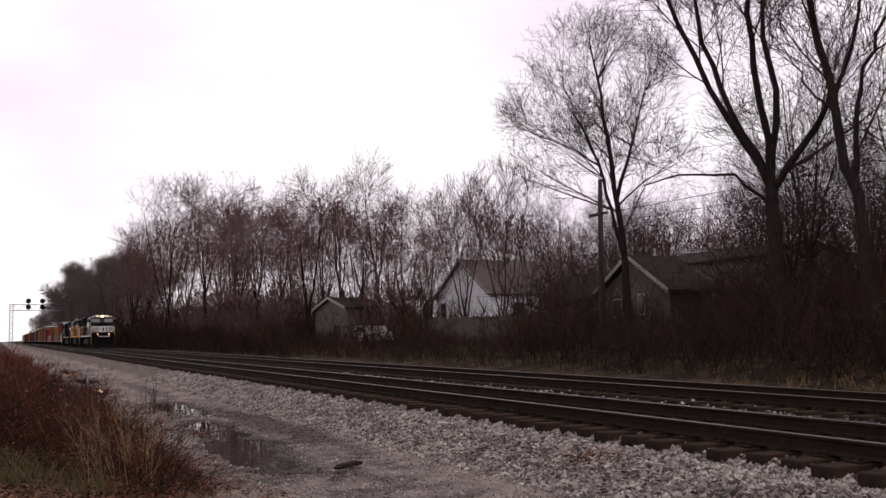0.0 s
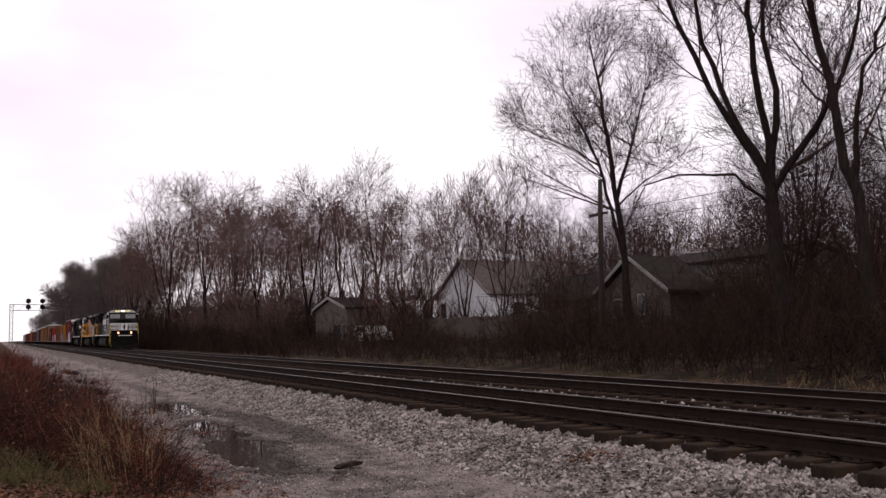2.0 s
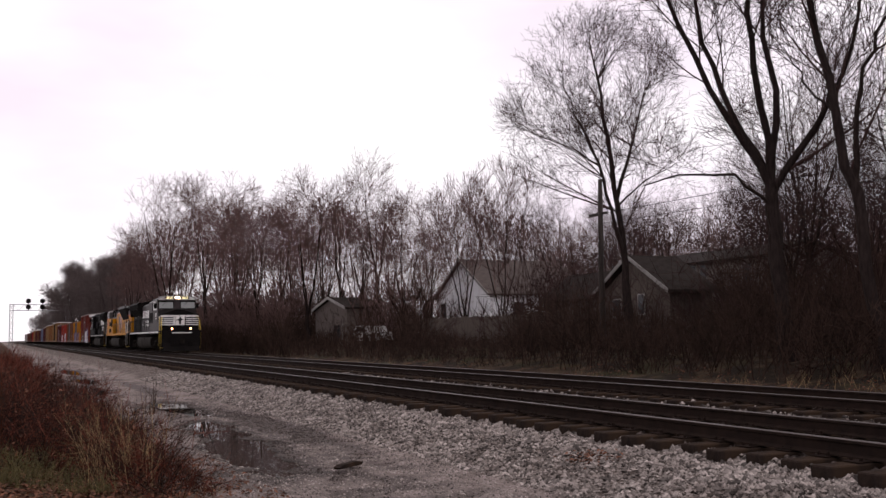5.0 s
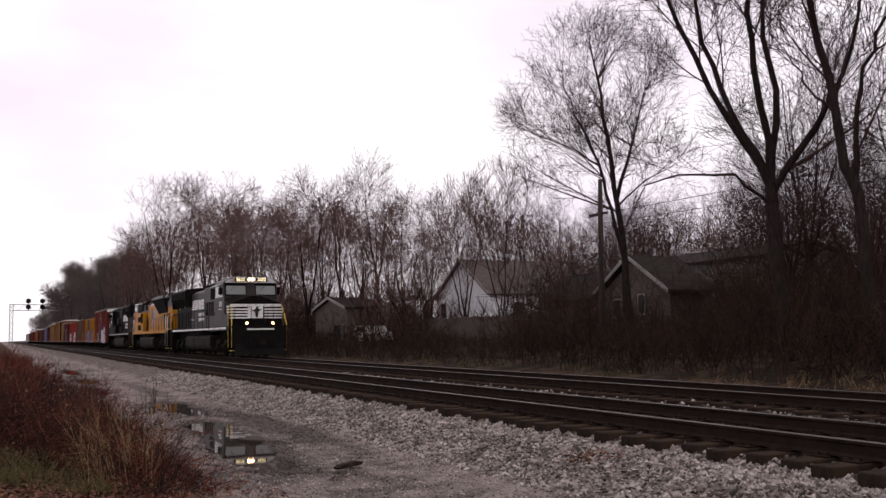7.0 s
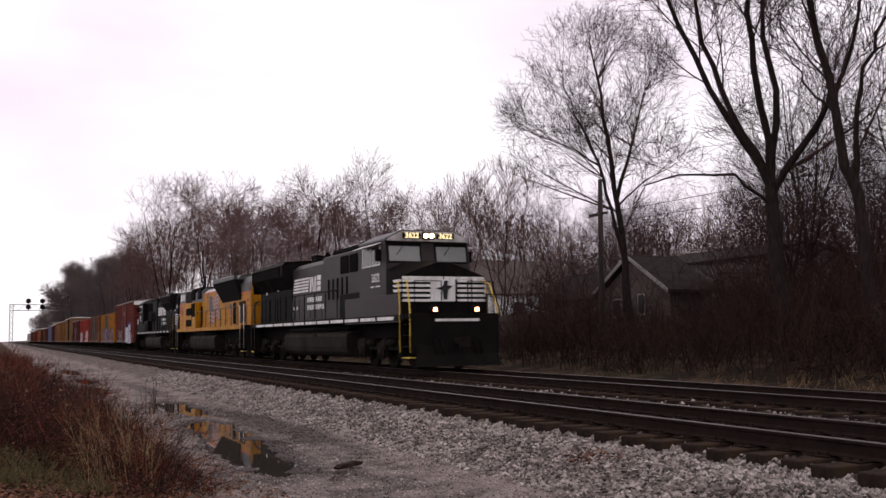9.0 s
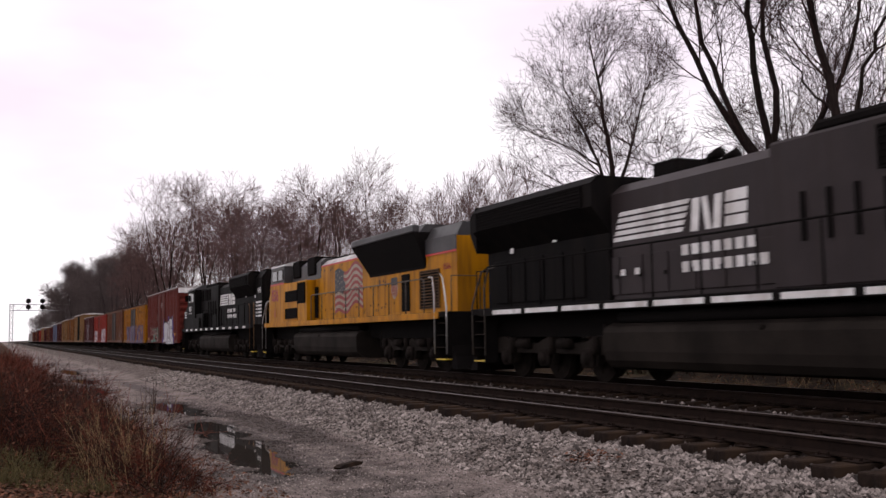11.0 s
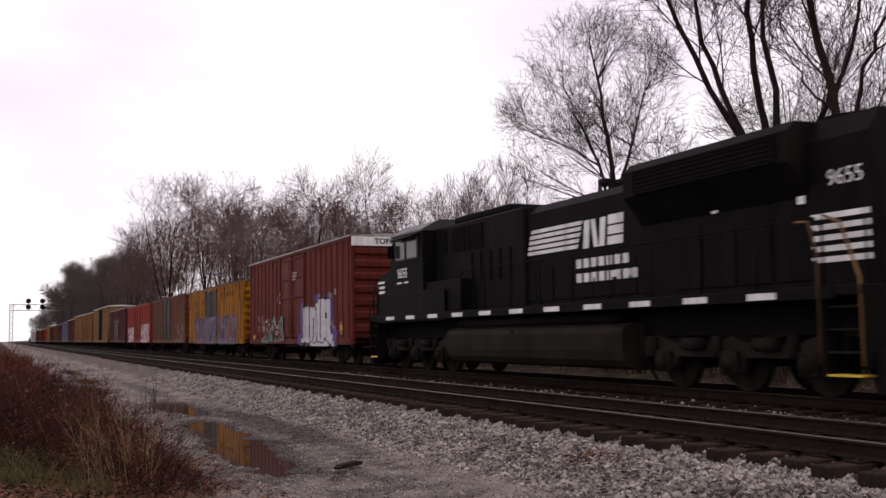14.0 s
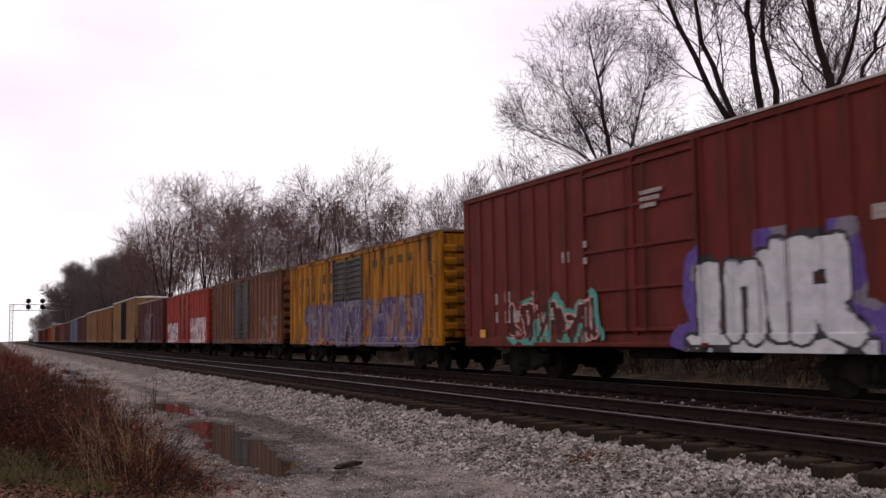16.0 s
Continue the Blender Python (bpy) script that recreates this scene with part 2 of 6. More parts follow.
def ground():
    xs = np.concatenate([np.linspace(-2500, -420, 14), np.linspace(-400, -72, 50), np.linspace(-70, -26, 120), np.linspace(-25.6, -6, 130),
                         np.linspace(-5.7, 14, 30), np.linspace(16, 60, 12), np.linspace(80, 2500, 10)])
    ys = np.concatenate([np.linspace(-2500, -40, 10), np.linspace(-36, -3, 18), np.linspace(-2.6, 2.4, 16), np.linspace(2.55, 5.9, 46),
                         np.linspace(6.05, 15.5, 34), np.linspace(15.9, 28, 30), np.linspace(30, 80, 14), np.linspace(100, 2500, 12)])
    v = [(float(x), float(y), height(float(x), float(y))) for y in ys for x in xs]
    nx = len(xs)
    f = [(j * nx + i, j * nx + i + 1, (j + 1) * nx + i + 1, (j + 1) * nx + i) for j in range(len(ys) - 1) for i in range(nx - 1)]
    m = bpy.data.materials.new("ground_soil_and_gravel")
    m.use_nodes = True
    n, l = m.node_tree.nodes, m.node_tree.links
    b = n["Principled BSDF"]
    tc = n.new("ShaderNodeTexCoord")
    sep = n.new("ShaderNodeSeparateXYZ")
    l.new(tc.outputs['Object'], sep.inputs[0])

    def nz(scale, detail=5, vec=None):
        q = n.new("ShaderNodeTexNoise")
        q.inputs['Scale'].default_value, q.inputs['Detail'].default_value = scale, detail
        l.new(vec or tc.outputs['Object'], q.inputs['Vector'])
        return q.outputs[0]

    def mth(op, a, bb):
        q = n.new("ShaderNodeMath")
        q.operation = op
        for i, s in enumerate((a, bb)):
            if isinstance(s, (int, float)):
                q.inputs[i].default_value = s
            else:
                l.new(s, q.inputs[i])
        return q.outputs[0]

    def rng(src, a, bb, lo=0.0, hi=1.0):
        if a > bb:
            a, bb, lo, hi = bb, a, hi, lo
        q = n.new("ShaderNodeMapRange")
        q.interpolation_type = 'SMOOTHSTEP'
        for i, s in enumerate((a, bb, lo, hi)):
            q.inputs[i + 1].default_value = s
        l.new(src, q.inputs[0])
        return q.outputs[0]

    def mixc(fac, a, bb):
        q = n.new("ShaderNodeMix")
        q.data_type = 'RGBA'
        if isinstance(fac, float):
            q.inputs[0].default_value = fac
        else:
            l.new(fac, q.inputs[0])
        for i, s in ((6, a), (7, bb)):
            if isinstance(s, tuple):
                q.inputs[i].default_value = (s[0] * 1.0, s[1] * 0.94, s[2] * 0.91, 1)
            else:
                l.new(s, q.inputs[i])
        return q.outputs[2]

    wob = mth('MULTIPLY', mth('SUBTRACT', nz(0.5), 0.5), 2.2)
    wy = mth('ADD', sep.outputs[1], wob)
    vor = n.new("ShaderNodeTexVoronoi")
    vor.inputs['Scale'].default_value = 38
    l.new(tc.outputs['Object'], vor.inputs['Vector'])
    sepc = n.new("ShaderNodeSeparateColor")
    l.new(vor.outputs['Color'], sepc.inputs[0])
    grains = mixc(sepc.outputs[0], (0.14, 0.12, 0.114), (0.33, 0.293, 0.28))
    mud = mixc(rng(nz(6), 0.35, 0.7), (0.16, 0.138, 0.131), (0.235, 0.207, 0.195))
    road = mixc(rng(nz(2.2, 8), 0.4, 0.62), grains, mud)
    road = mixc(rng(nz(0.55, 6), 0.45, 0.68, 0.0, 0.42), road, (0.11, 0.09, 0.081))
    soil = mixc(rng(nz(3), 0.35, 0.65), (0.028, 0.019, 0.014), (0.07, 0.044, 0.028))
    far = mixc(rng(nz(1.2), 0.42, 0.62), (0.022, 0.017, 0.013), (0.062, 0.044, 0.028))
    far = mixc(rng(nz(0.6), 0.5, 0.7), far, (0.032, 0.032, 0.016))
    col = mixc(rng(wy, 1.5, 2.3), soil, road)
    bal = mixc(sepc.outputs[1], (0.08, 0.068, 0.061), (0.22, 0.195, 0.18))
    bal = mixc(rng(nz(5, 8), 0.42, 0.6, 0.0, 0.75), bal, (0.055, 0.045, 0.04))
    col = mixc(rng(wy, 5.2, 6.0), col, bal)
    col = mixc(rng(wy, 6.9, 7.8), col, mixc(sepc.outputs[1], (0.02, 0.0165, 0.0145), (0.06, 0.05, 0.044)))
    col = mixc(rng(wy, 14.6, 15.6), col, far)
    # damp ground in and about the hollows
    damp = mth('MULTIPLY', rng(mth('ADD', sep.outputs[2], mth('MULTIPLY', nz(2.5, 8), -0.05)), -0.015, -0.055), rng(sep.outputs[1], 5.8, 5.0))
    near = 9.0
    for cx, cy, ca, cb in WET:
        u, w = mth('MULTIPLY', mth('SUBTRACT', sep.outputs[0], cx), 1 / ca), mth('MULTIPLY', mth('SUBTRACT', sep.outputs[1], cy), 1 / cb)
        near = mth('MINIMUM', mth('SQRT', mth('ADD', mth('MULTIPLY', u, u), mth('MULTIPLY', w, w)), 0.0), near)
    near = mth('ADD', near, mth('MULTIPLY', mth('SUBTRACT', nz(1.6, 7), 0.5), 1.6))
    damp = mth('MAXIMUM', damp, mth('MULTIPLY', rng(near, 1.25, 0.7), 0.82))
    col = mixc(damp, col, mixc(0.85, col, (0.022, 0.0175, 0.0155)))
    l.new(col, b.inputs['Base Color'])
    l.new(rng(damp, 0.0, 1.0, 0.92, 0.62), b.inputs['Roughness'])
    b.inputs['Specular IOR Level'].default_value = 0.06
    bp = n.new("ShaderNodeBump")
    bp.inputs['Strength'].default_value, bp.inputs['Distance'].default_value = 0.8, 0.04
    l.new(mth('ADD', vor.outputs['Distance'], nz(12)), bp.inputs['Height'])
    l.new(bp.outputs[0], b.inputs['Normal'])
    me = bpy.data.meshes.new("ground")
    me.from_pydata(v, [], f)
    me.polygons.foreach_set("use_smooth", [True] * len(f))
    me.materials.append(m)
    tagged(new("ground", me), "gravel road, ballast bed and leaf-strewn winter soil", "ground", kind="structure")
    # standing water
    w = Mesh()
    w.add([(-68, 2.2, -0.042), (-11, 2.2, -0.042), (-11, 5.0, -0.042), (-68, 5.0, -0.042)], [(0, 1, 2, 3)])
    wm = bpy.data.materials.new("puddle_water")
    wm.use_nodes = True
    q = wm.node_tree.nodes["Principled BSDF"]
    q.inputs['Base Color'].default_value = (0.03, 0.024, 0.02, 1)
    q.inputs['Roughness'].default_value, q.inputs['IOR'].default_value = 0.02, 1.33
    wn = wm.node_tree.nodes.new("ShaderNodeTexNoise")
    wn.inputs['Scale'].default_value = 4
    wb = wm.node_tree.nodes.new("ShaderNodeBump")
    wb.inputs['Strength'].default_value, wb.inputs['Distance'].default_value = 0.04, 0.01
    wm.node_tree.links.new(wn.outputs[0], wb.inputs['Height'])
    wm.node_tree.links.new(wb.outputs[0], q.inputs['Normal'])
    tagged(new("water", w.data("water", wm)), "still muddy rainwater in the ruts of the gravel road", "puddle", kind="structure")


ground()


# ---- stones ----
def stone_shape(rnd):
    v = []
    for x, y, z in ((1, 0, 0), (-1, 0, 0), (0, 1, 0), (0, -1, 0), (0, 0, 1), (0, 0, -1)):
        k = rnd.uniform(0.65, 1.15)
        v.append(Vector((x * k + rnd.uniform(-.35, .35), y * k + rnd.uniform(-.35, .35), z * k * 0.8 + rnd.uniform(-.25, .25))))
    return v


STONE_FACES = [(0, 2, 4), (2, 1, 4), (1, 3, 4), (3, 0, 4), (2, 0, 5), (1, 2, 5), (3, 1, 5), (0, 3, 5)]


def stones(name, label, material, count, area, size, seed, thin=0.0):
    """Loose stones strewn over a stretch of ground, one mesh."""
    rnd = np.random.RandomState(seed)
    r = random.Random(seed)
    shapes = np.array([[tuple(p) for p in stone_shape(r)] for _ in range(24)])
    x0, x1, y0, y1 = area
    u = rnd.rand(count)
    xs = x1 - (x1 - x0) * u ** (1 + thin)
    ys = y0 + (y1 - y0) * rnd.rand(count)
    if name == "gravel":
        keep = np.array([(dampness(float(a), float(b)) < 0.45) == (material is M_STONE) for a, b in zip(xs, ys)])
        xs, ys = xs[keep], ys[keep]
        count = len(xs)
    zs = np.array([height(float(a), float(b)) for a, b in zip(xs, ys)])
    sc = size * np.clip(rnd.lognormal(0, 0.35, count), 0.4, 2.2)
    ang = rnd.rand(count) * 6.283
    base = shapes[rnd.randint(0, 24, count)] * sc[:, None, None]
    c, s = np.cos(ang)[:, None], np.sin(ang)[:, None]
    v = np.stack([base[:, :, 0] * c - base[:, :, 1] * s + xs[:, None], base[:, :, 0] * s + base[:, :, 1] * c + ys[:, None],
                  base[:, :, 2] + (zs + sc * 0.25)[:, None]], 2).reshape(-1, 3)
    f = (np.array(STONE_FACES)[None] + (np.arange(count) * 6)[:, None, None]).reshape(-1, 3)
    me = bpy.data.meshes.new(name)
    me.from_pydata(v.tolist(), [], f.tolist())
    me.materials.append(material)
    tagged(new(name, me), label, "ballast", kind="stuff")


stones("ballast", "coarse grey crushed-stone ballast on the track shoulder", M_STONE, 52000, (-44, -2, 5.45, 7.36), 0.023, 3, 0.9)
stones("ballast", "coarse grey ballast between the wooden ties", M_STONE_DARK, 12000, (-34, 0, 7.2, 9.7), 0.025, 4, 0.8)
stones("ballast", "brownish ballast between the two tracks", M_STONE, 9000, (-36, 0, 9.7, 15.0), 0.028, 5, 0.5)
stones("gravel", "fine loose gravel on the service road", M_STONE, 30000, (-28, -5, 2.5, 5.7), 0.011, 6, 0.7)
stones("gravel", "wet dark gravel round the puddles", M_STONE_DARK, 30000, (-28, -8, 2.8, 5.8), 0.011, 7, 0.5)


# ---- tracks ----
def tracks():
    prof = [(-0.07, 0), (0.07, 0), (0.07, 0.012), (0.012, 0.035), (0.009, 0.125), (0.036, 0.137), (0.036, 0.165), (0.028, 0.172),
            (-0.028, 0.172), (-0.036, 0.165), (-0.036, 0.137), (-0.009, 0.125), (-0.012, 0.035), (-0.07, 0.012)]
    z0 = RT - 0.172
    rnd = random.Random(11)
    tie_meshes = []
    for k in range(6):
        t = Mesh()
        t.box(-0.115 - rnd.uniform(0, .01), 0.115, -1.3 - rnd.uniform(-.03, .04), 1.3 + rnd.uniform(-.03, .04), z0 - 0.20, z0 - 0.012, 0.014)
        tie_meshes.append(t.data("tie", M_TIE))
    pl = Mesh()
    for s in (-1, 1):
        pl.box(-0.1, 0.1, s * .7525 - .17, s * .7525 + .17, z0 - 0.012, z0, 0.004)
        for dx in (-.06, .06):
            for dy in (-.09, .09):
                pl.box(dx - .012, dx + .012, s * .7525 + dy - .016, s * .7525 + dy + .016, z0, z0 + .035, .004)
    plates = pl.data("tie_plate", M_RAIL)
    for y, word, near in ((YN, "near", True), (YF, "far", False)):
        track = thing("railway_track", "worn steel rails on creosoted wooden ties, %s" % ("beside the gravel road" if near else "below the wooded bank"),
                      "railway track", pose(0, y, 0), "double railway line", kind="structure")
        for s in (-1, 1):
            rail = Mesh().prism([(s * .7525 + a, z0 + b) for a, b in prof], -900, 60, 'x')
            ob = part("rail", rail, [M_RAIL, M_RAILTOP], track, "rusty steel rail with a polished top")
            for p in ob.data.polygons:
                if abs(p.normal.z) > 0.6 and p.center.z > RT - 0.03:
                    p.material_index = 1
        nties = 150 if near else 110
        for i in range(nties):
            x = 1.5 - i * 0.533 + rnd.uniform(-.03, .03)
            tie = new("tie", tie_meshes[rnd.randrange(6)])
            tie.parent, tie.matrix_local = track, pose(x, rnd.uniform(-.1, .07), rnd.uniform(-.012, .0), 0, 0, rnd.uniform(-1.6, 1.6))
            plate = new("tie_plate", plates)
            plate.parent, plate.matrix_local = tie, pose(0, 0, 0.006)
        rest = Mesh()
        for i in range(nties, 560):
            x = 1.5 - i * 0.533
            rest.box(x - .115, x + .115, -1.3, 1.3, z0 - 0.1, z0 - 0.01)
        tagged(part("far_ties", rest, M_TIE, track), kind="stuff")


tracks()


# ---- trees and brush ----
class Twigs:
    """Tapered stems gathered as arrays and made into one mesh."""

    def __init__(self):
        self.by = {}

    def stem(self, pts, radii, sides):
        self.by.setdefault((len(pts), sides), []).append(([tuple(p) for p in pts], radii))

    def data(self, name, material):
        V, F, k = [], [], 0
        for (n, sides), items in self.by.items():
            P = np.array([i[0] for i in items], float)
            R = np.array([i[1] for i in items], float)
            D = np.empty_like(P)
            D[:, 1:-1] = P[:, 2:] - P[:, :-2]
            D[:, 0], D[:, -1] = P[:, 1] - P[:, 0], P[:, -1] - P[:, -2]
            D /= np.linalg.norm(D, axis=2, keepdims=True) + 1e-9
            ref = np.where(np.abs(D[:, :1, 2:]) > 0.8, np.array([[[1.0, 0.2, 0]]]), np.array([[[0.1, 0, 1.0]]]))
            U = np.cross(D, np.broadcast_to(ref, D.shape))
            U /= np.linalg.norm(U, axis=2, keepdims=True) + 1e-9
            W = np.cross(D, U)
            a = np.arange(sides) * 2 * np.pi / sides
            ring = P[:, :, None] + (U[:, :, None] * np.cos(a)[None, None, :, None] + W[:, :, None] * np.sin(a)[None, None, :, None]) * R[:, :, None, None]
            V.append(ring.reshape(-1, 3))
            q = []
            for i in range(n - 1):
                for s in range(sides):
                    q.append((i * sides + s, i * sides + (s + 1) % sides, (i + 1) * sides + (s + 1) % sides, (i + 1) * sides + s))
            F.append((np.array(q)[None] + (k + np.arange(len(items)) * n * sides)[:, None, None]).reshape(-1, 4))
            k += len(items) * n * sides
        V, F = np.concatenate(V), np.concatenate(F)
        me = bpy.data.meshes.new(name)
        me.vertices.add(len(V))
        me.vertices.foreach_set("co", V.ravel())
        me.loops.add(len(F) * 4)
        me.loops.foreach_set("vertex_index", F.ravel())
        me.polygons.add(len(F))
        me.polygons.foreach_set("loop_start", np.arange(len(F)) * 4)
        me.polygons.foreach_set("loop_total", np.full(len(F), 4))
        me.polygons.foreach_set("use_smooth", np.ones(len(F), bool))
        me.update(calc_edges=True)
        me.validate()
        me.materials.append(material)
        return me


def bend(rnd, start, way, length, n, wiggle, lift):
    pts, p, d = [Vector(start)], Vector(start), Vector(way).normalized()
    for i in range(n):
        d = (d + Vector((rnd.uniform(-1, 1), rnd.uniform(-1, 1), rnd.uniform(-1, 1) * 0.6)) * wiggle + Vector((0, 0, lift))).normalized()
        p = p + d * (length / n)
        pts.append(p.copy())
    return pts


def side_way(rnd, d, angle, turn):
    u = d.orthogonal().normalized()
    w = d.cross(u)
    return (d * math.cos(angle) + (u * math.cos(turn) + w * math.sin(turn)) * math.sin(angle)).normalized()


def colony(seed, stems, crowns, base, tip, limbs=30, grain=1.0, up=0.1, bark=None, twigs=None, angle=0.65, stout=0.016):
    """A leafless tree: stems, limbs fanning from them to the rim of the crown, branches, twigs and fine twigs.
    stems: bent lines of trunk and great limbs, the trunk first; crowns: centre and half sizes of rounded masses."""
    rnd = random.Random(seed)
    trunk, crown = Twigs(), Twigs()

    def free(p, out=0.0):
        k = 0.92 + out + 0.1 * math.sin(p.x * 1.9 + seed) * math.cos(p.z * 1.3 + p.y * 1.7)
        return any(((p.x - a) / d) ** 2 + ((p.y - b) / e) ** 2 + ((p.z - c) / f) ** 2 < k for a, b, c, d, e, f in crowns)

    def sprout(pts, rr, level, lo=0.12):
        """Side shoots along a line."""
        gap = (0.75, 0.42, 0.27, 0.24)[level] * grain
        length = sum((b - a).length for a, b in zip(pts[:-1], pts[1:]))
        n = len(pts) - 1
        count = int(length * (1 - lo) / gap)
        turn = rnd.uniform(0, 6.28)
        for i in range(count + 1):
            f = min(0.999, lo + (1 - lo) * (i + rnd.uniform(.2, .8)) / (count + 1))
            j = int(f * n)
            p = pts[j].lerp(pts[j + 1], f * n - j)
            d = (pts[j + 1] - pts[j]).normalized()
            turn += 2.4 + rnd.uniform(-.5, .5)
            way = (side_way(rnd, d, angle * rnd.uniform(.7, 1.35), turn) + Vector((0, 0, up))).normalized()
            size = (3.2, 2.1, 1.05, 0.6)[level] * (grain ** 0.6) * rnd.uniform(.6, 1.2) * (1.1 - .45 * f)
            for _ in range(4):
                if free(p + way * size, .22 if level > 1 else 0.0):
                    break
                size *= 0.7
            else:
                continue
            r = max(tip, (rr[j] + (rr[j + 1] - rr[j]) * (f * n - j)) * (.42, .5, .6, .7)[level])
            branch(p, way, size, min(r, size * .022 + tip), level + 1)

    def branch(p, way, size, r, level):
        n = (5, 4, 3, 2, 1)[level]
        pts = bend(rnd, p, way, size, n, (.08, .11, .11, .09, 0)[level], up * .25)
        end = max(tip * .6, r * .35)
        rr = [r + (end - r) * i / n for i in range(n + 1)]
        crown.stem(pts, rr, (6, 5, 3, 3, 3)[level])
        if level < 4:
            sprout(pts, rr, level)

    bole = []
    for k, line in enumerate(stems):
        pts = [Vector(line[0])]
        for a, b in zip(line[:-1], line[1:]):
            for i in (1, 2, 3):
                pts.append(Vector(a).lerp(Vector(b), i / 3) + Vector((rnd.gauss(0, .06), rnd.gauss(0, .06), 0)))
        r0, r1 = (base, base * (.62 if len(stems) > 1 and len(line) < 5 else .2)) if k == 0 else (base * .44, base * .09)
        if k and sum((Vector(b) - Vector(a)).length for a, b in zip(line[:-1], line[1:])) < 4.4:
            r0, r1 = base * .2, base * .06
        n = len(pts) - 1
        rr = [r0 + (r1 - r0) * (i / n) ** .9 for i in range(n + 1)]
        if k == 0:
            rr[0] *= 1.35
        trunk.stem(pts, rr, 9)
        bole += list(zip(pts[1:], rr[1:]))
        if k or len(line) > 4:
            sprout(pts, [r * .8 for r in rr], 0, .3)
    turn = rnd.uniform(0, 6.28)
    for k in range(limbs):
        a, b, c, d, e, f = crowns[0] if k % 5 or len(crowns) == 1 else crowns[1 + k // 5 % (len(crowns) - 1)]
        turn += 2.4 + rnd.uniform(-.3, .3)
        lift = -0.3 + 1.25 * ((k * 0.618) % 1.0)
        flat = math.sqrt(max(0.03, 1 - min(0.97, lift * lift)))
        goal = Vector((a + math.cos(turn) * flat * d * .84, b + math.sin(turn) * flat * e * .84, c + lift * f * .84))
        q, r = min(bole, key=lambda v: (goal - v[0]).length + 3.0 * max(0.0, v[0].z - goal.z + .55 * math.hypot(goal.x - v[0].x, goal.y - v[0].y)))
        way = goal - q
        if way.length < .6:
            continue
        pts = bend(rnd, q, way.normalized() + Vector((0, 0, -.08)), way.length, 5, .085, .025)
        r = min(r * .6, way.length * stout + tip)
        rr = [r + (tip - r) * i / 5 for i in range(6)]
        crown.stem(pts, rr, 6)
        sprout(pts, rr, 1, .2)
    return trunk.data("trunk", bark or M_BARK), crown.data("crown", twigs or M_TWIG)


def tree(meshes, x, y, label, turn=0.0, size=1.0, group="leafless trees behind the tracks", tilt=(0, 0), z=None):
    ob = thing("tree", label, "tree", None, group)
    ob.matrix_world = pose(x, y, (height(x, y) if z is None else z), tilt[0], tilt[1], turn)
    ob.scale = (size, size, size)
    part("trunk", meshes[0], None, ob)
    part("crown", meshes[1], None, ob)
    return ob


def facing(x, y):
    """Turn that lays a tree's own x across the line to the road."""
    return math.degrees(math.atan2(-x, y))


def row_tree(seed, wide, tip, limbs, clear=0.3, leaders=4, twigs=None, base=0.24, tall=18.0, ragged=0.0):
    """A tree of the row, 18 m: a trunk that soon parts into rising leaders under a domed crown."""
    rnd = random.Random(seed)
    z = tall * clear
    stems = [[(0, 0, -.3), (rnd.uniform(-.2, .2), rnd.uniform(-.2, .2), z * .5), (rnd.uniform(-.4, .4), rnd.uniform(-.3, .3), z)]]
    for k in range(leaders):
        a = k * 6.283 / leaders + rnd.uniform(-.5, .5)
        o = wide * rnd.uniform(.3, .6)
        s = z * rnd.uniform(.6, 1.0)
        stems.append([(0, 0, s), (o * .45 * math.cos(a), o * .45 * math.sin(a), s + tall * .18), (o * math.cos(a), o * math.sin(a), tall * rnd.uniform(.62, .8))])
    crowns = [(0, 0, tall * .62, wide * 1.3, wide * 1.3, tall * .4), (wide * rnd.uniform(-.3, .3), 0, tall * .36, wide * 1.0, wide * 1.0, tall * .14)]
    if ragged:
        crowns.append((rnd.uniform(-.6, .6) * wide, 0, tall * .86, wide * .5, wide * .5, tall * .13))
    return colony(seed, stems, crowns, base, tip, limbs * 4 // 5, 1.9, 0.1, None, twigs, 0.7, 0.026)


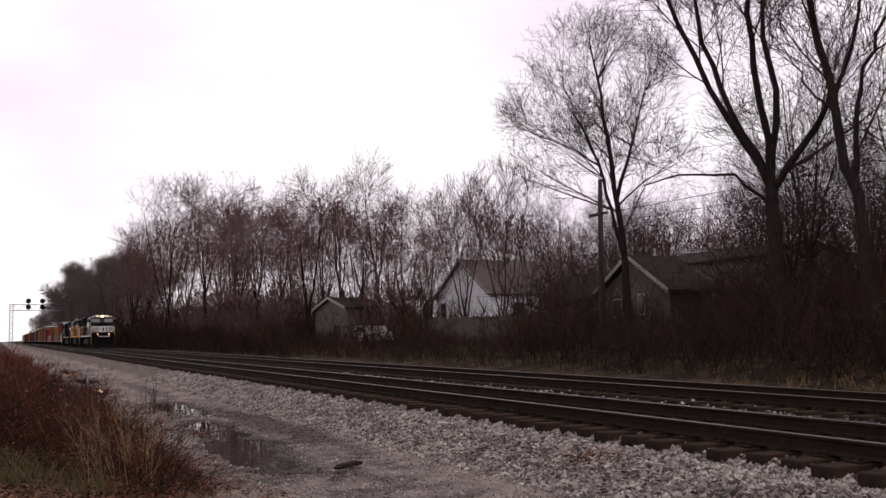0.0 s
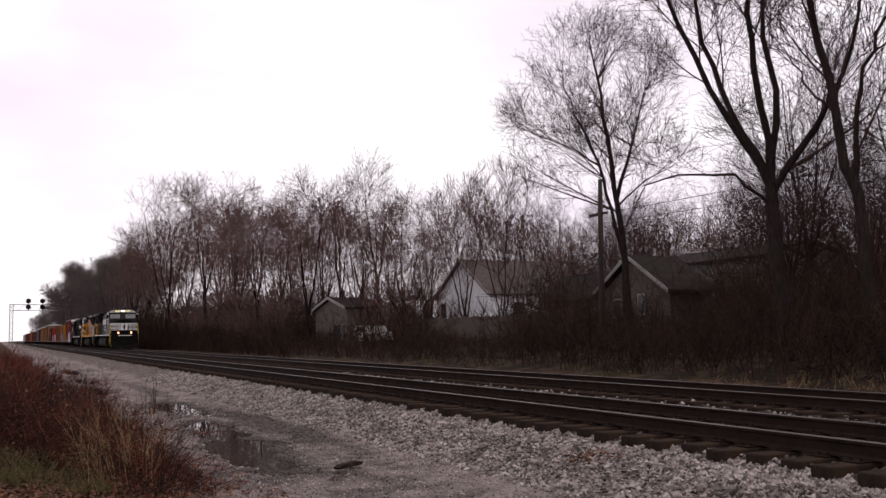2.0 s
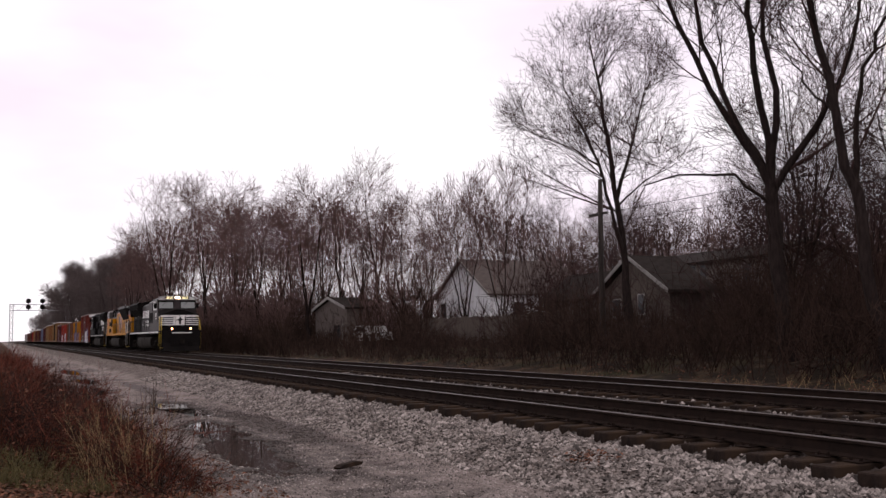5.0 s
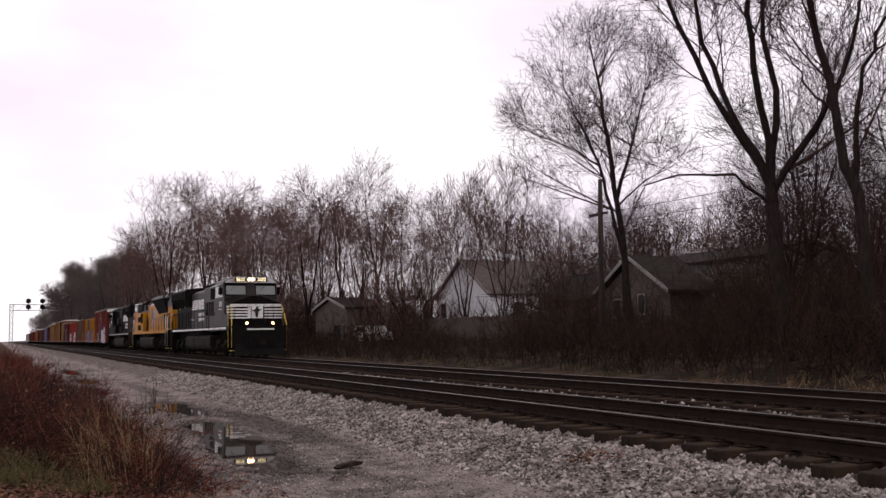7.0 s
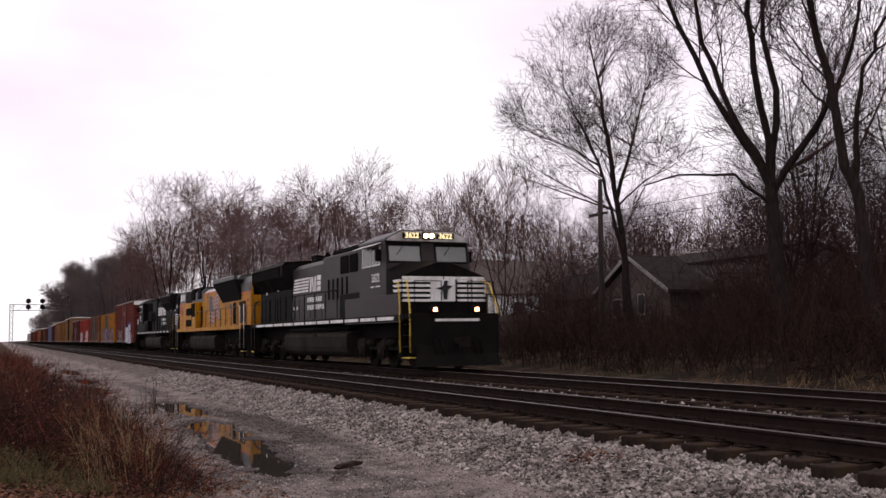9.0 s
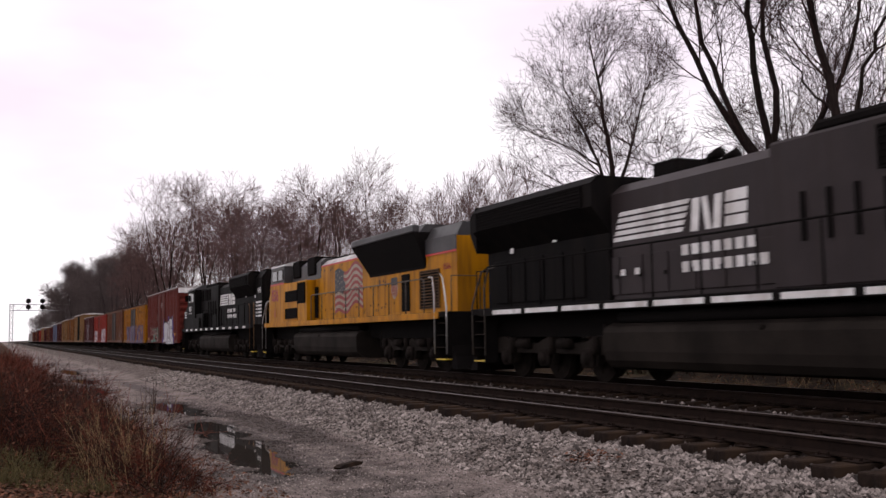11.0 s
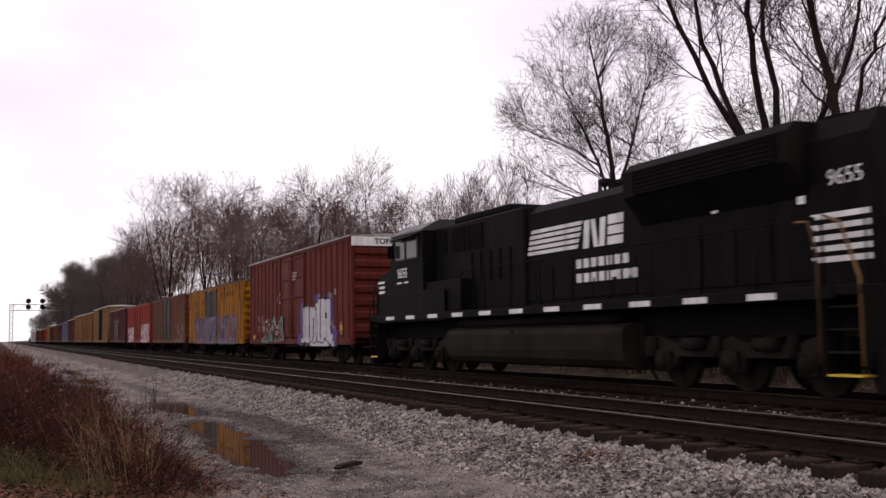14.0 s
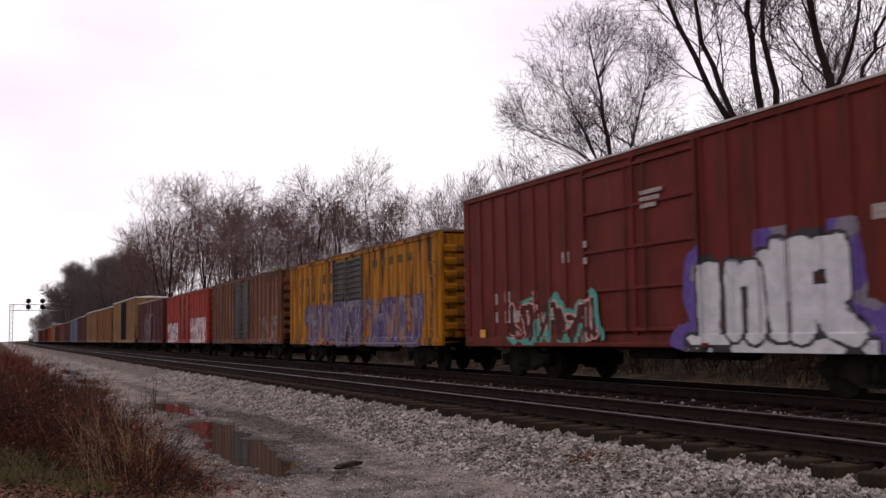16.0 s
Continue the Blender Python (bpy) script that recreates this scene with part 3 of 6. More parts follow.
def wood_line():
    def raised(lines, g):
        return [[(a, b, c - g) for a, b, c in q] for q in lines]

    x, y = -22.2, 21.0
    g = height(x, y)
    big = colony(21, raised([[(.15, 0, g - .3), (.05, 0, 2.1), (-.1, 0, 4.8), (-.15, 0, 6.2)],
                             [(-.15, 0, 6.0), (-1.27, -.3, 8.0), (-2.65, -.9, 11), (-3.6, -1.3, 13.5), (-4.2, -1.5, 16)],
                             [(-.15, 0, 6.2), (-1.35, .6, 8.5), (-2.0, 1.2, 10.9), (-2.4, 1.5, 14), (-2.4, 1.8, 17)],
                             [(-.15, 0, 6.2), (-.4, -.6, 9.6), (-.55, -1.0, 11.8), (-.7, -1.3, 15), (-.5, -1.4, 18)],
                             [(-.12, 0, 6.0), (.17, .5, 9.0), (-.2, 1.0, 11.7), (.2, 1.4, 15), (.4, 1.6, 18)],
                             [(-.1, 0, 5.8), (1.13, -.3, 7.6), (1.65, -.5, 8.3), (2.4, -.7, 10.5), (2.9, -.8, 13.5)],
                             [(-.1, 0, 5.3), (-1.16, -.5, 6.35), (-2.83, -.9, 6.4), (-3.7, -1.1, 6.1)]], g),
                 [(-.9, 0, 14 - g, 4.6, 3.8, 5.6), (-2.9, -.3, 8.2 - g, 2.6, 2.0, 2.4), (1.9, 0, 8.6 - g, 2.0, 2.0, 2.6)],
                 0.28, 0.008, 24, 1.0, 0.12)
    tree(big, x, y, "tall dark leafless tree with a thick trunk parting into great limbs", facing(x, y))
    x, y = -18.0, 20.2
    g = height(x, y)
    lean = colony(22, raised([[(.05, 0, g - .3), (-.11, 0, 2.3), (-.36, 0, 5.2), (-.74, .1, 7.3), (-1.29, .2, 10.4), (-1.7, .3, 13), (-1.8, .3, 16)],
                              [(-.38, 0, 5.5), (-.2, -.3, 6.8), (-.05, -.5, 8.3), (.54, -.8, 9.5), (1.2, -1.0, 11.8)],
                              [(-.74, .1, 7.2), (-1.2, .4, 7.9), (-1.65, .6, 8.65), (-1.95, .8, 9.4)]], g),
                  [(-1.4, 0, 13.5 - g, 2.4, 2.4, 4.2), (1.3, -.6, 11 - g, 2.4, 2.2, 3.2), (-1.7, .6, 9.4 - g, 1.0, 1.2, 1.3)],
                  0.2, 0.008, 16, 1.0, 0.12)
    tree(lean, x, y, "tall dark leafless tree with a leaning trunk above the brush", facing(x, y))
    x, y = -39.2, 27.0
    g = height(x, y)
    oval = colony(23, raised([[(.45, 0, g - .3), (.4, 0, 3.6), (.3, 0, 5.4), (.02, 0, 8.7), (-.5, .2, 12.4), (-.8, .3, 15)],
                              [(.3, 0, 5.3), (-.3, -.3, 7.6), (-.8, -.6, 9.9), (-1.8, -1.0, 12.2), (-2.4, -1.2, 14)],
                              [(.05, 0, 8.2), (.9, .5, 10.8), (1.5, .8, 13.6)],
                              [(-.75, -.6, 9.7), (-2.2, .2, 10.8), (-3.9, .4, 11.6)],
                              [(.1, 0, 7.8), (1.4, -.6, 8.9), (2.9, -1, 9.6)]], g),
                  [(-.95, 0, 12.6 - g, 4.9, 4.3, 5.15), (1.6, -.2, 9.6 - g, 2.9, 2.2, 2.2), (-3.2, 0, 10.6 - g, 2.6, 2.2, 2.0)],
                  0.25, 0.0068, 44, 1.0, 0.08)
    tree(oval, x, y, "tall leafless tree with a full round crown on two rising stems", facing(x, y))

    back = [row_tree(31, 4.4, 0.011, 30, 0.3, 5), row_tree(32, 3.4, 0.011, 26, 0.35, 4)]
    for i, (x, y, s, a) in enumerate(((-33, 33, .82, 10), (-26, 31, .7, 130), (-20, 29, .75, 250), (-15.5, 27, .8, 300), (-12.5, 23.5, .7, 70),
                                      (-27.5, 38, .8, 200), (-22, 40, .85, 20), (-72, 62, .85, 40), (-62, 60, .75, 210), (-52, 58, .8, 15), (-40, 54, .85, 155),
                                      (-33, 48, .8, 310), (-30, 29, .55, 40), (-24.5, 34, .72, 90), (-36, 40, .62, 120), (-18, 33, .7, 200), (-44, 44, .6, 33), (-51, 46, .6, 280), (-29, 43, .75, 77), (-38, 46, .7, 10),
                                      (-10, 27, .7, 110), (-14, 31, .75, 20), (-23, 46, .8, 60), (-17, 38, .8, 330), (-57, 52, .62, 190), (-93, 52, .85, 50), (-84, 50, .78, 100), (-102, 54, .9, 250), (-70, 50, .66, 310), (-63, 48, .6, 15), (-77, 52, .7, 200), (-84, 64, .85, 75), (-58, 66, .8, 140), (-46, 62, .7, 230), (-95, 66, .9, 10))):
        tree(back[i % 2], x, y, "slim leafless tree among others behind the gardens", a, s)
    # two many-stemmed trees between the board fence and the white house
    for seed, x, y, up, lines in ((25, -63.6, 30.5, 11.9, ((-2.2, .3), (-.9, -.6), (.5, .9), (1.9, .3))),
                                  (35, -58.6, 31, 12.3, ((-2.4, -.4), (-.9, .8), (.4, -.8), (1.9, .3)))):
        stems = [[(0, 0, -.3), (0, 0, .9)]]
        for k, (u, v) in enumerate(lines):
            stems.append([(0, 0, .4 + .12 * k), (u * .14, v * .2, 2.4), (u * .45, v * .6, up * .45), (u, v, up * .8)])
        m = colony(seed, stems, [(0, 0, up * .72, 3.3, 2.6, up * .32)], 0.17, 0.011, 20, 1.4, 0.25, None, M_TWIG_MID, 0.6)
        tree(m, x, y, "light many-stemmed leafless tree behind the board fence", facing(x, y))
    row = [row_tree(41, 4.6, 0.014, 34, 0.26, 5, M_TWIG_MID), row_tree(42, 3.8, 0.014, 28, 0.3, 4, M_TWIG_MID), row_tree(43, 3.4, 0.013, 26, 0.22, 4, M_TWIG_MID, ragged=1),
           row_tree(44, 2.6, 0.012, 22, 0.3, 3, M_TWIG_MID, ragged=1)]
    spots = [(-134.9, 20.5, 24.0, 0), (-116.7, 22, 21.8, 1), (-110.3, 24, 20.4, 2), (-91.2, 22, 15.2, 1), (-93.2, 25, 16.5, 3), (-81, 24, 16.5, 2), (-78.5, 26, 16.2, 3),
             (-77.6, 29, 18.2, 3), (-73.7, 30, 14.2, 2), (-75.7, 27, 14, 1), (-159, 19, 17.6, 1), (-160, 27, 23.4, 0), (-143, 29, 22, 1), (-133, 31, 20, 2), (-125, 32, 18.6, 0),
             (-110.5, 31, 17.8, 1), (-106, 33, 17.4, 2), (-97, 34, 16, 0), (-92.4, 36, 15.8, 1), (-165, 22, 21.5, 1), (-88, 38, 15.8, 2), (-103, 23, 16.5, 1), (-100, 28, 17.5, 2),
             (-86, 27, 14.5, 0), (-124, 26, 20, 2), (-146, 23, 20.5, 2), (-172, 20, 17, 1), (-180, 23, 17.5, 2), (-77, 45, 12.2, 1), (-71, 44, 11.5, 2), (-96, 45, 15.5, 0), (-76.5, 33.6, 11.5, 3), (-74.5, 32.6, 9, 2)]
    for i, (x, y, s, k) in enumerate(spots):
        tree(row[k], x, y, "leafless tree in the dense row along the railway", i * 77, (s - height(x, y)) / 18.0)
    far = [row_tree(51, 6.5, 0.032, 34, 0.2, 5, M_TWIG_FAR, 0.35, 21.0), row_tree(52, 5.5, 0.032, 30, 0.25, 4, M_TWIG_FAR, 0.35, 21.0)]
    i = 0
    for x, y, s in ((-190, 19, .8), (-205, 22, .85), (-222, 19, .9), (-240, 22, 1.0), (-258, 20, 1.05), (-275, 23, 1.1), (-292, 20, 1.1), (-312, 22, 1.15),
                    (-335, 20, 1.15), (-360, 22, 1.1), (-390, 21, 1.0), (-430, 21, 0.9), (-480, 22, 0.85), (-540, 22, 0.85), (-600, 21, .85), (-680, 22, .9),
                    (-210, 28, 1.0), (-232, 28, 1.1), (-268, 29, 1.1), (-300, 29, 1.2), (-345, 30, 1.2)):
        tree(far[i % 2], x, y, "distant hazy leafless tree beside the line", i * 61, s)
        i += 1
    for x, y, s in ((-110, -3.4, 0.22), (-150, -4, 0.3), (-210, -5, 0.4), (-300, -6, 0.5)):
        tree(far[i % 2], x, y, "distant reddish leafless scrub tree beside the road", i * 61, s)
        i += 1


wood_line()


def thicket(name, label, material, count, area, tall, seed, radius=0.006, arch=0.35, profile=None, category="brush", sub=3, n=4, thin=0.0, droop=-0.05, curl=0.2):
    """A tangle of thin arching stems with side shoots, one mesh."""
    rnd = random.Random(seed)
    t = Twigs()
    x0, x1, y0, y1 = area
    for _ in range(count):
        x, y = x1 - (x1 - x0) * rnd.random() ** (1 + thin), rnd.uniform(y0, y1)
        h = tall * rnd.uniform(0.45, 1.1) * (profile(x, y) if profile else 1)
        if h < 0.08:
            continue
        a = rnd.uniform(0, 6.283)
        o = rnd.uniform(0.05, arch)
        pts = bend(rnd, (x, y, height(x, y) - 0.03), (math.cos(a) * o, math.sin(a) * o, 1), h * 1.15, n, curl, droop)
        t.stem(pts, [radius * (1 - 0.75 * i / n) for i in range(n + 1)], 3)
        for _ in range(sub):
            j = rnd.randint(1, n - 1)
            d = (pts[j + 1] - pts[j]).normalized()
            w = side_way(rnd, d, rnd.uniform(0.4, 1.1), rnd.uniform(0, 6.28))
            q = bend(rnd, pts[j], w, h * rnd.uniform(0.2, 0.5), 1, 0.2, 0.02)
            t.stem(q, [radius * 0.6, radius * 0.25], 3)
    tagged(new(name, t.data(name, material)), label, category, kind="stuff")


def brush():
    def lump(x, y):
        k = 0.75 + 0.55 * noise1(x, y, 0.18)
        a = math.degrees(math.atan2(y, -x))
        if 33.0 < a < 40.5 and y < 45:        # gardens of the low house
            k *= 0.6
        if 15.5 < a < 19.3 and y < 24.6:      # trodden open ground before the shed
            k *= 0.32
        if 20.0 < a < 22.0 and y < 25.5:
            k *= 0.45
        if 23.5 < a < 28.5 and y < 45:        # low growth before the fence
            k *= 0.5
        return k
    thicket("brush", "dark tangled winter brush on the bank behind the tracks", M_BRUSH, 3600, (-62, 2, 18.6, 24.5), 2.9, 51, 0.017, 0.7, lump, sub=5, curl=0.32)
    thicket("brush", "dark brush along the foot of the tree row", M_BRUSH, 2400, (-150, -62, 18.0, 22), 3.2, 52, 0.026, 0.5, lump, sub=4)
    thicket("brush", "dark undergrowth between the trees", M_BRUSH, 2100, (-150, -64, 22, 32), 6.0, 53, 0.036, 0.35, lump, sub=4)
    thicket("brush", "dark undergrowth below the tall trees", M_BRUSH, 1900, (-48, 4, 24, 38), 4.6, 57, 0.022, 0.4, lump, sub=4)
    thicket("brush", "distant undergrowth along the line", M_BRUSH, 1900, (-700, -150, 17, 27), 6.0, 54, 0.09, 0.4, lump, sub=3, n=3)
    thicket("brush", "dark undergrowth where the tree row recedes along the line", M_BRUSH, 1100, (-200, -125, 17.6, 30), 6.5, 71, 0.05, 0.4, lump, sub=4)

    def clear_shed(x, y):
        a = math.degrees(math.atan2(y, -x))
        return 0 if 15.3 < a < 19.6 and y < 29 else lump(x, y)
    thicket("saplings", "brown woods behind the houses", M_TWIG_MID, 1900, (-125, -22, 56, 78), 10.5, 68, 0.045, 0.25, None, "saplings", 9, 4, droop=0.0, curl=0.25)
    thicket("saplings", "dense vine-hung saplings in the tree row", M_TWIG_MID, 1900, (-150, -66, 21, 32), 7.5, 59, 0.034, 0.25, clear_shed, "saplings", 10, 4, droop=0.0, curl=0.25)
    thicket("saplings", "dense bare saplings behind the gardens", M_TWIG, 1500, (-62, 0, 27, 44), 6.5, 58, 0.028, 0.3, lump, "saplings", 9, 4, droop=0.0, curl=0.27)
    thicket("grass", "pale dry grass at the edge of the far ballast", M_STRAW, 1500, (-90, 2, 15.8, 19.2), 0.3, 55, 0.005, 0.8,
            lambda x, y: max(0, 0.4 + 1.6 * noise1(x, y, 0.25)), "grass", 1, 2)

    def mound(x, y):
        edge = 2.55 + (x + 12) * 0.004 + 0.35 * noise1(x, 7, 0.5)
        e = smooth(edge, edge - 1.0, y)
        front = 2.0 * smooth(1.7, 0.6, y)      # weeds and leaves lie before the brambles here
        return e * (0.72 + 0.5 * noise1(x, y, 0.6) + 0.35 * noise1(x, y, 1.9)) * smooth(-10.5 - front, -12.0 - front, x) * smooth(-90, -40, x) ** 0.3
    thicket("bush", "russet leafless brambles beside the gravel road", M_REDBRUSH, 2300, (-30, -10.4, -2.0, 3.0), 1.4, 61, 0.0065, 1.1, mound, "bush", 7, 5, thin=0.6, droop=-0.13, curl=0.36)
    thicket("bush", "russet leafless brambles farther along the gravel road", M_REDBRUSH, 1500, (-95, -30, -3.0, 3.0), 1.5, 62, 0.013, 0.6, mound, "bush", 4)
    thicket("bush", "dark brown brambles beside the gravel road", M_BRUSH, 3600, (-24, -10.4, -2.0, 2.8), 1.2, 66, 0.0065, 1.1, mound, "bush", 6, 5, droop=-0.12, curl=0.36)
    thicket("grass", "tall dry straw stalks in front of the brambles", M_STRAW, 70, (-13.5, -11.5, 0.9, 1.7), 0.95, 63, 0.003, 0.35, None, "grass", 3)
    thicket("grass", "low green weeds at the foot of the brambles", M_GREEN, 1300, (-13.6, -11.4, -0.6, 1.2), 0.34, 64, 0.005, 1.1, lambda x, y: max(0, 0.45 + 1.5 * noise1(x, y, 1.3)), "grass", 2, 3)
    thicket("grass", "short dry grass at the edge of the road", M_STRAW, 1500, (-14, -10, -0.5, 2.4), 0.1, 65, 0.0025, 1.2, None, "grass", 1, 2)
    rnd = random.Random(70)
    m = Mesh()
    for i in range(9000):
        x, y = -10.6 - 22 * rnd.random() ** 1.5, rnd.uniform(-1.6, 2.9)
        h = mound(x, y)
        if h < .1 or noise1(x, y, 1.8) < -.15:
            continue
        c = Vector((x, y, height(x, y) + h * rnd.uniform(.1, 1.0)))
        s, a = rnd.uniform(.014, .032), rnd.uniform(0, 6.28)
        u, w = Vector((math.cos(a), math.sin(a), rnd.uniform(-1, 1))) * s, Vector((-math.sin(a), math.cos(a), rnd.uniform(-1, 1))) * s * .6
        m.add([c - u, c - w, c + u, c + w + Vector((0, 0, s * .3))], [(0, 1, 2), (0, 2, 3)])
    tagged(new("bramble_leaves", m.data("bramble_leaves", M_LEAF)), "withered reddish leaves hanging on the brambles", "leaves", kind="stuff")
    rnd = random.Random(67)
    m = Mesh()
    for i in range(11000):
        x, y = rnd.uniform(-15, -10.2), rnd.gauss(0.9, 1.0)
        if i > 5200:
            x, y = 2 - 62 * rnd.random() ** 1.4, rnd.uniform(15.2, 19.5)
        if i % 90 == 7:                       # a clump of leaves on the ballast
            x, y = rnd.gauss(-10.0, .22), rnd.gauss(6.4, .13)
        elif 2.9 < y < 10 or (y > 10 and noise1(x, y, .35) < -.1):
            continue
        s, a, z = rnd.uniform(0.018, 0.04) * (1.5 if y > 10 else 1), rnd.uniform(0, 6.28), height(x, y) + rnd.uniform(0.004, 0.05)
        u, w = Vector((math.cos(a), math.sin(a), rnd.uniform(-.5, .5))) * s, Vector((-math.sin(a), math.cos(a), rnd.uniform(-.5, .5))) * s * .6
        c = Vector((x, y, z))
        up = Vector((0, 0, s * 0.3))
        m.add([c - u, c - w + up, c + u, c + w + up], [(0, 1, 2), (0, 2, 3)])
    tagged(new("leaf_litter", m.data("leaf_litter", M_LEAF)), "brown fallen leaves beside the road and the far track", "leaves", kind="stuff")


brush()


# ---- buildings behind the tracks ----
M_WALL_WHITE = mat("white_siding", (0.86, 0.86, 0.88), (0.74, 0.74, 0.76), 1, 0.7, bump=0.05, dirt=(0.4, 0.37, 0.35), dirt_amount=0.15)
M_ROOF = mat("brown_shingles", (0.085, 0.064, 0.056), (0.05, 0.038, 0.033), 2.5, 0.95, bump=0.4, stretch=(1, 1, 3))
M_ROOFDARK = mat("dark_old_shingles", (0.032, 0.025, 0.022), (0.018, 0.014, 0.012), 2.5, 0.95, bump=0.4, stretch=(1, 1, 3), spec=0.05)
M_SHED = mat("weathered_grey_boards", (0.13, 0.102, 0.09), (0.07, 0.055, 0.048), 3, 0.9, bump=0.3, stretch=(4, 4, 0.4))
M_FENCE = mat("weathered_fence_boards", (0.11, 0.085, 0.07), (0.06, 0.047, 0.04), 3, 0.95, bump=0.4, stretch=(4, 4, 0.4))
M_PANE = mat("dark_window_pane", (0.03, 0.032, 0.035), (0.05, 0.05, 0.055), 1, 0.12, bump=0)
M_TRIM = mat("pale_trim", (0.28, 0.26, 0.245), (0.19, 0.175, 0.165), 2, 0.7, bump=0.05)
M_POLE = mat("utility_pole_wood", (0.045, 0.034, 0.028), (0.022, 0.017, 0.015), 4, 0.9, bump=0.4, stretch=(4, 4, 0.4))
M_TAN = mat("tan_siding", (0.2, 0.17, 0.15), (0.13, 0.11, 0.1), 1.5, 0.8, bump=0.05)


def gable_house(name, label, x0, x1, y0, y1, z0, eave, ridge, wall_m, roof_m, windows, along='x', over=0.35):
    """Walls, a pitched roof with overhang, framed windows. along: the way the ridge runs. The front faces the railway (y0)."""
    ob = thing(name, label, "house" if name == "house" else name, pose(0, 0, 0))
    w = Mesh().box(x0, x1, y0, y1, z0, eave)
    if along == 'x':
        ym = (y0 + y1) / 2
        for x in (x0, x1 - .15):
            w.prism([(y0, eave), (y1, eave), (ym, ridge - .1)], x, x + .15, 'x')
        r = Mesh().prism([(y0 - over, eave - .12), (ym, ridge), (y1 + over, eave - .12), (y1 + over, eave + .03), (ym, ridge + .16), (y0 - over, eave + .03)], x0 - over, x1 + over, 'x')
    else:
        xm = (x0 + x1) / 2
        for y in (y0, y1 - .15):
            w.prism([(x0, eave), (x1, eave), (xm, ridge - .1)], y, y + .15, 'y')
        r = Mesh().prism([(x0 - over, eave - .12), (xm, ridge), (x1 + over, eave - .12), (x1 + over, eave + .03), (xm, ridge + .16), (x0 - over, eave + .03)], y0 - over, y1 + over, 'y')
        f = Mesh()
        for a, b in ((x0 - over, xm), (x1 + over, xm)):
            f.prism([(a, eave - .14), (b, ridge - .02), (b, ridge + .2), (a, eave + .07)], y0 - over - .05, y0 - over - .003, 'y')
        part("fascia", f, M_TRIM, ob, "pale gable boards")
    part("wall", w, wall_m, ob)
    part("roof", r, roof_m, ob)
    for wx, wz, ww, wh in windows:
        fr = part("window", Mesh().box(wx - ww / 2 - .08, wx + ww / 2 + .08, y0 - .06, y0 - .003, wz - .08, wz + wh + .08, .01), M_TRIM, ob)
        part("pane", Mesh().box(wx - ww / 2, wx + ww / 2, y0 - .075, y0 - .064, wz, wz + wh), M_PANE, fr)
    return ob


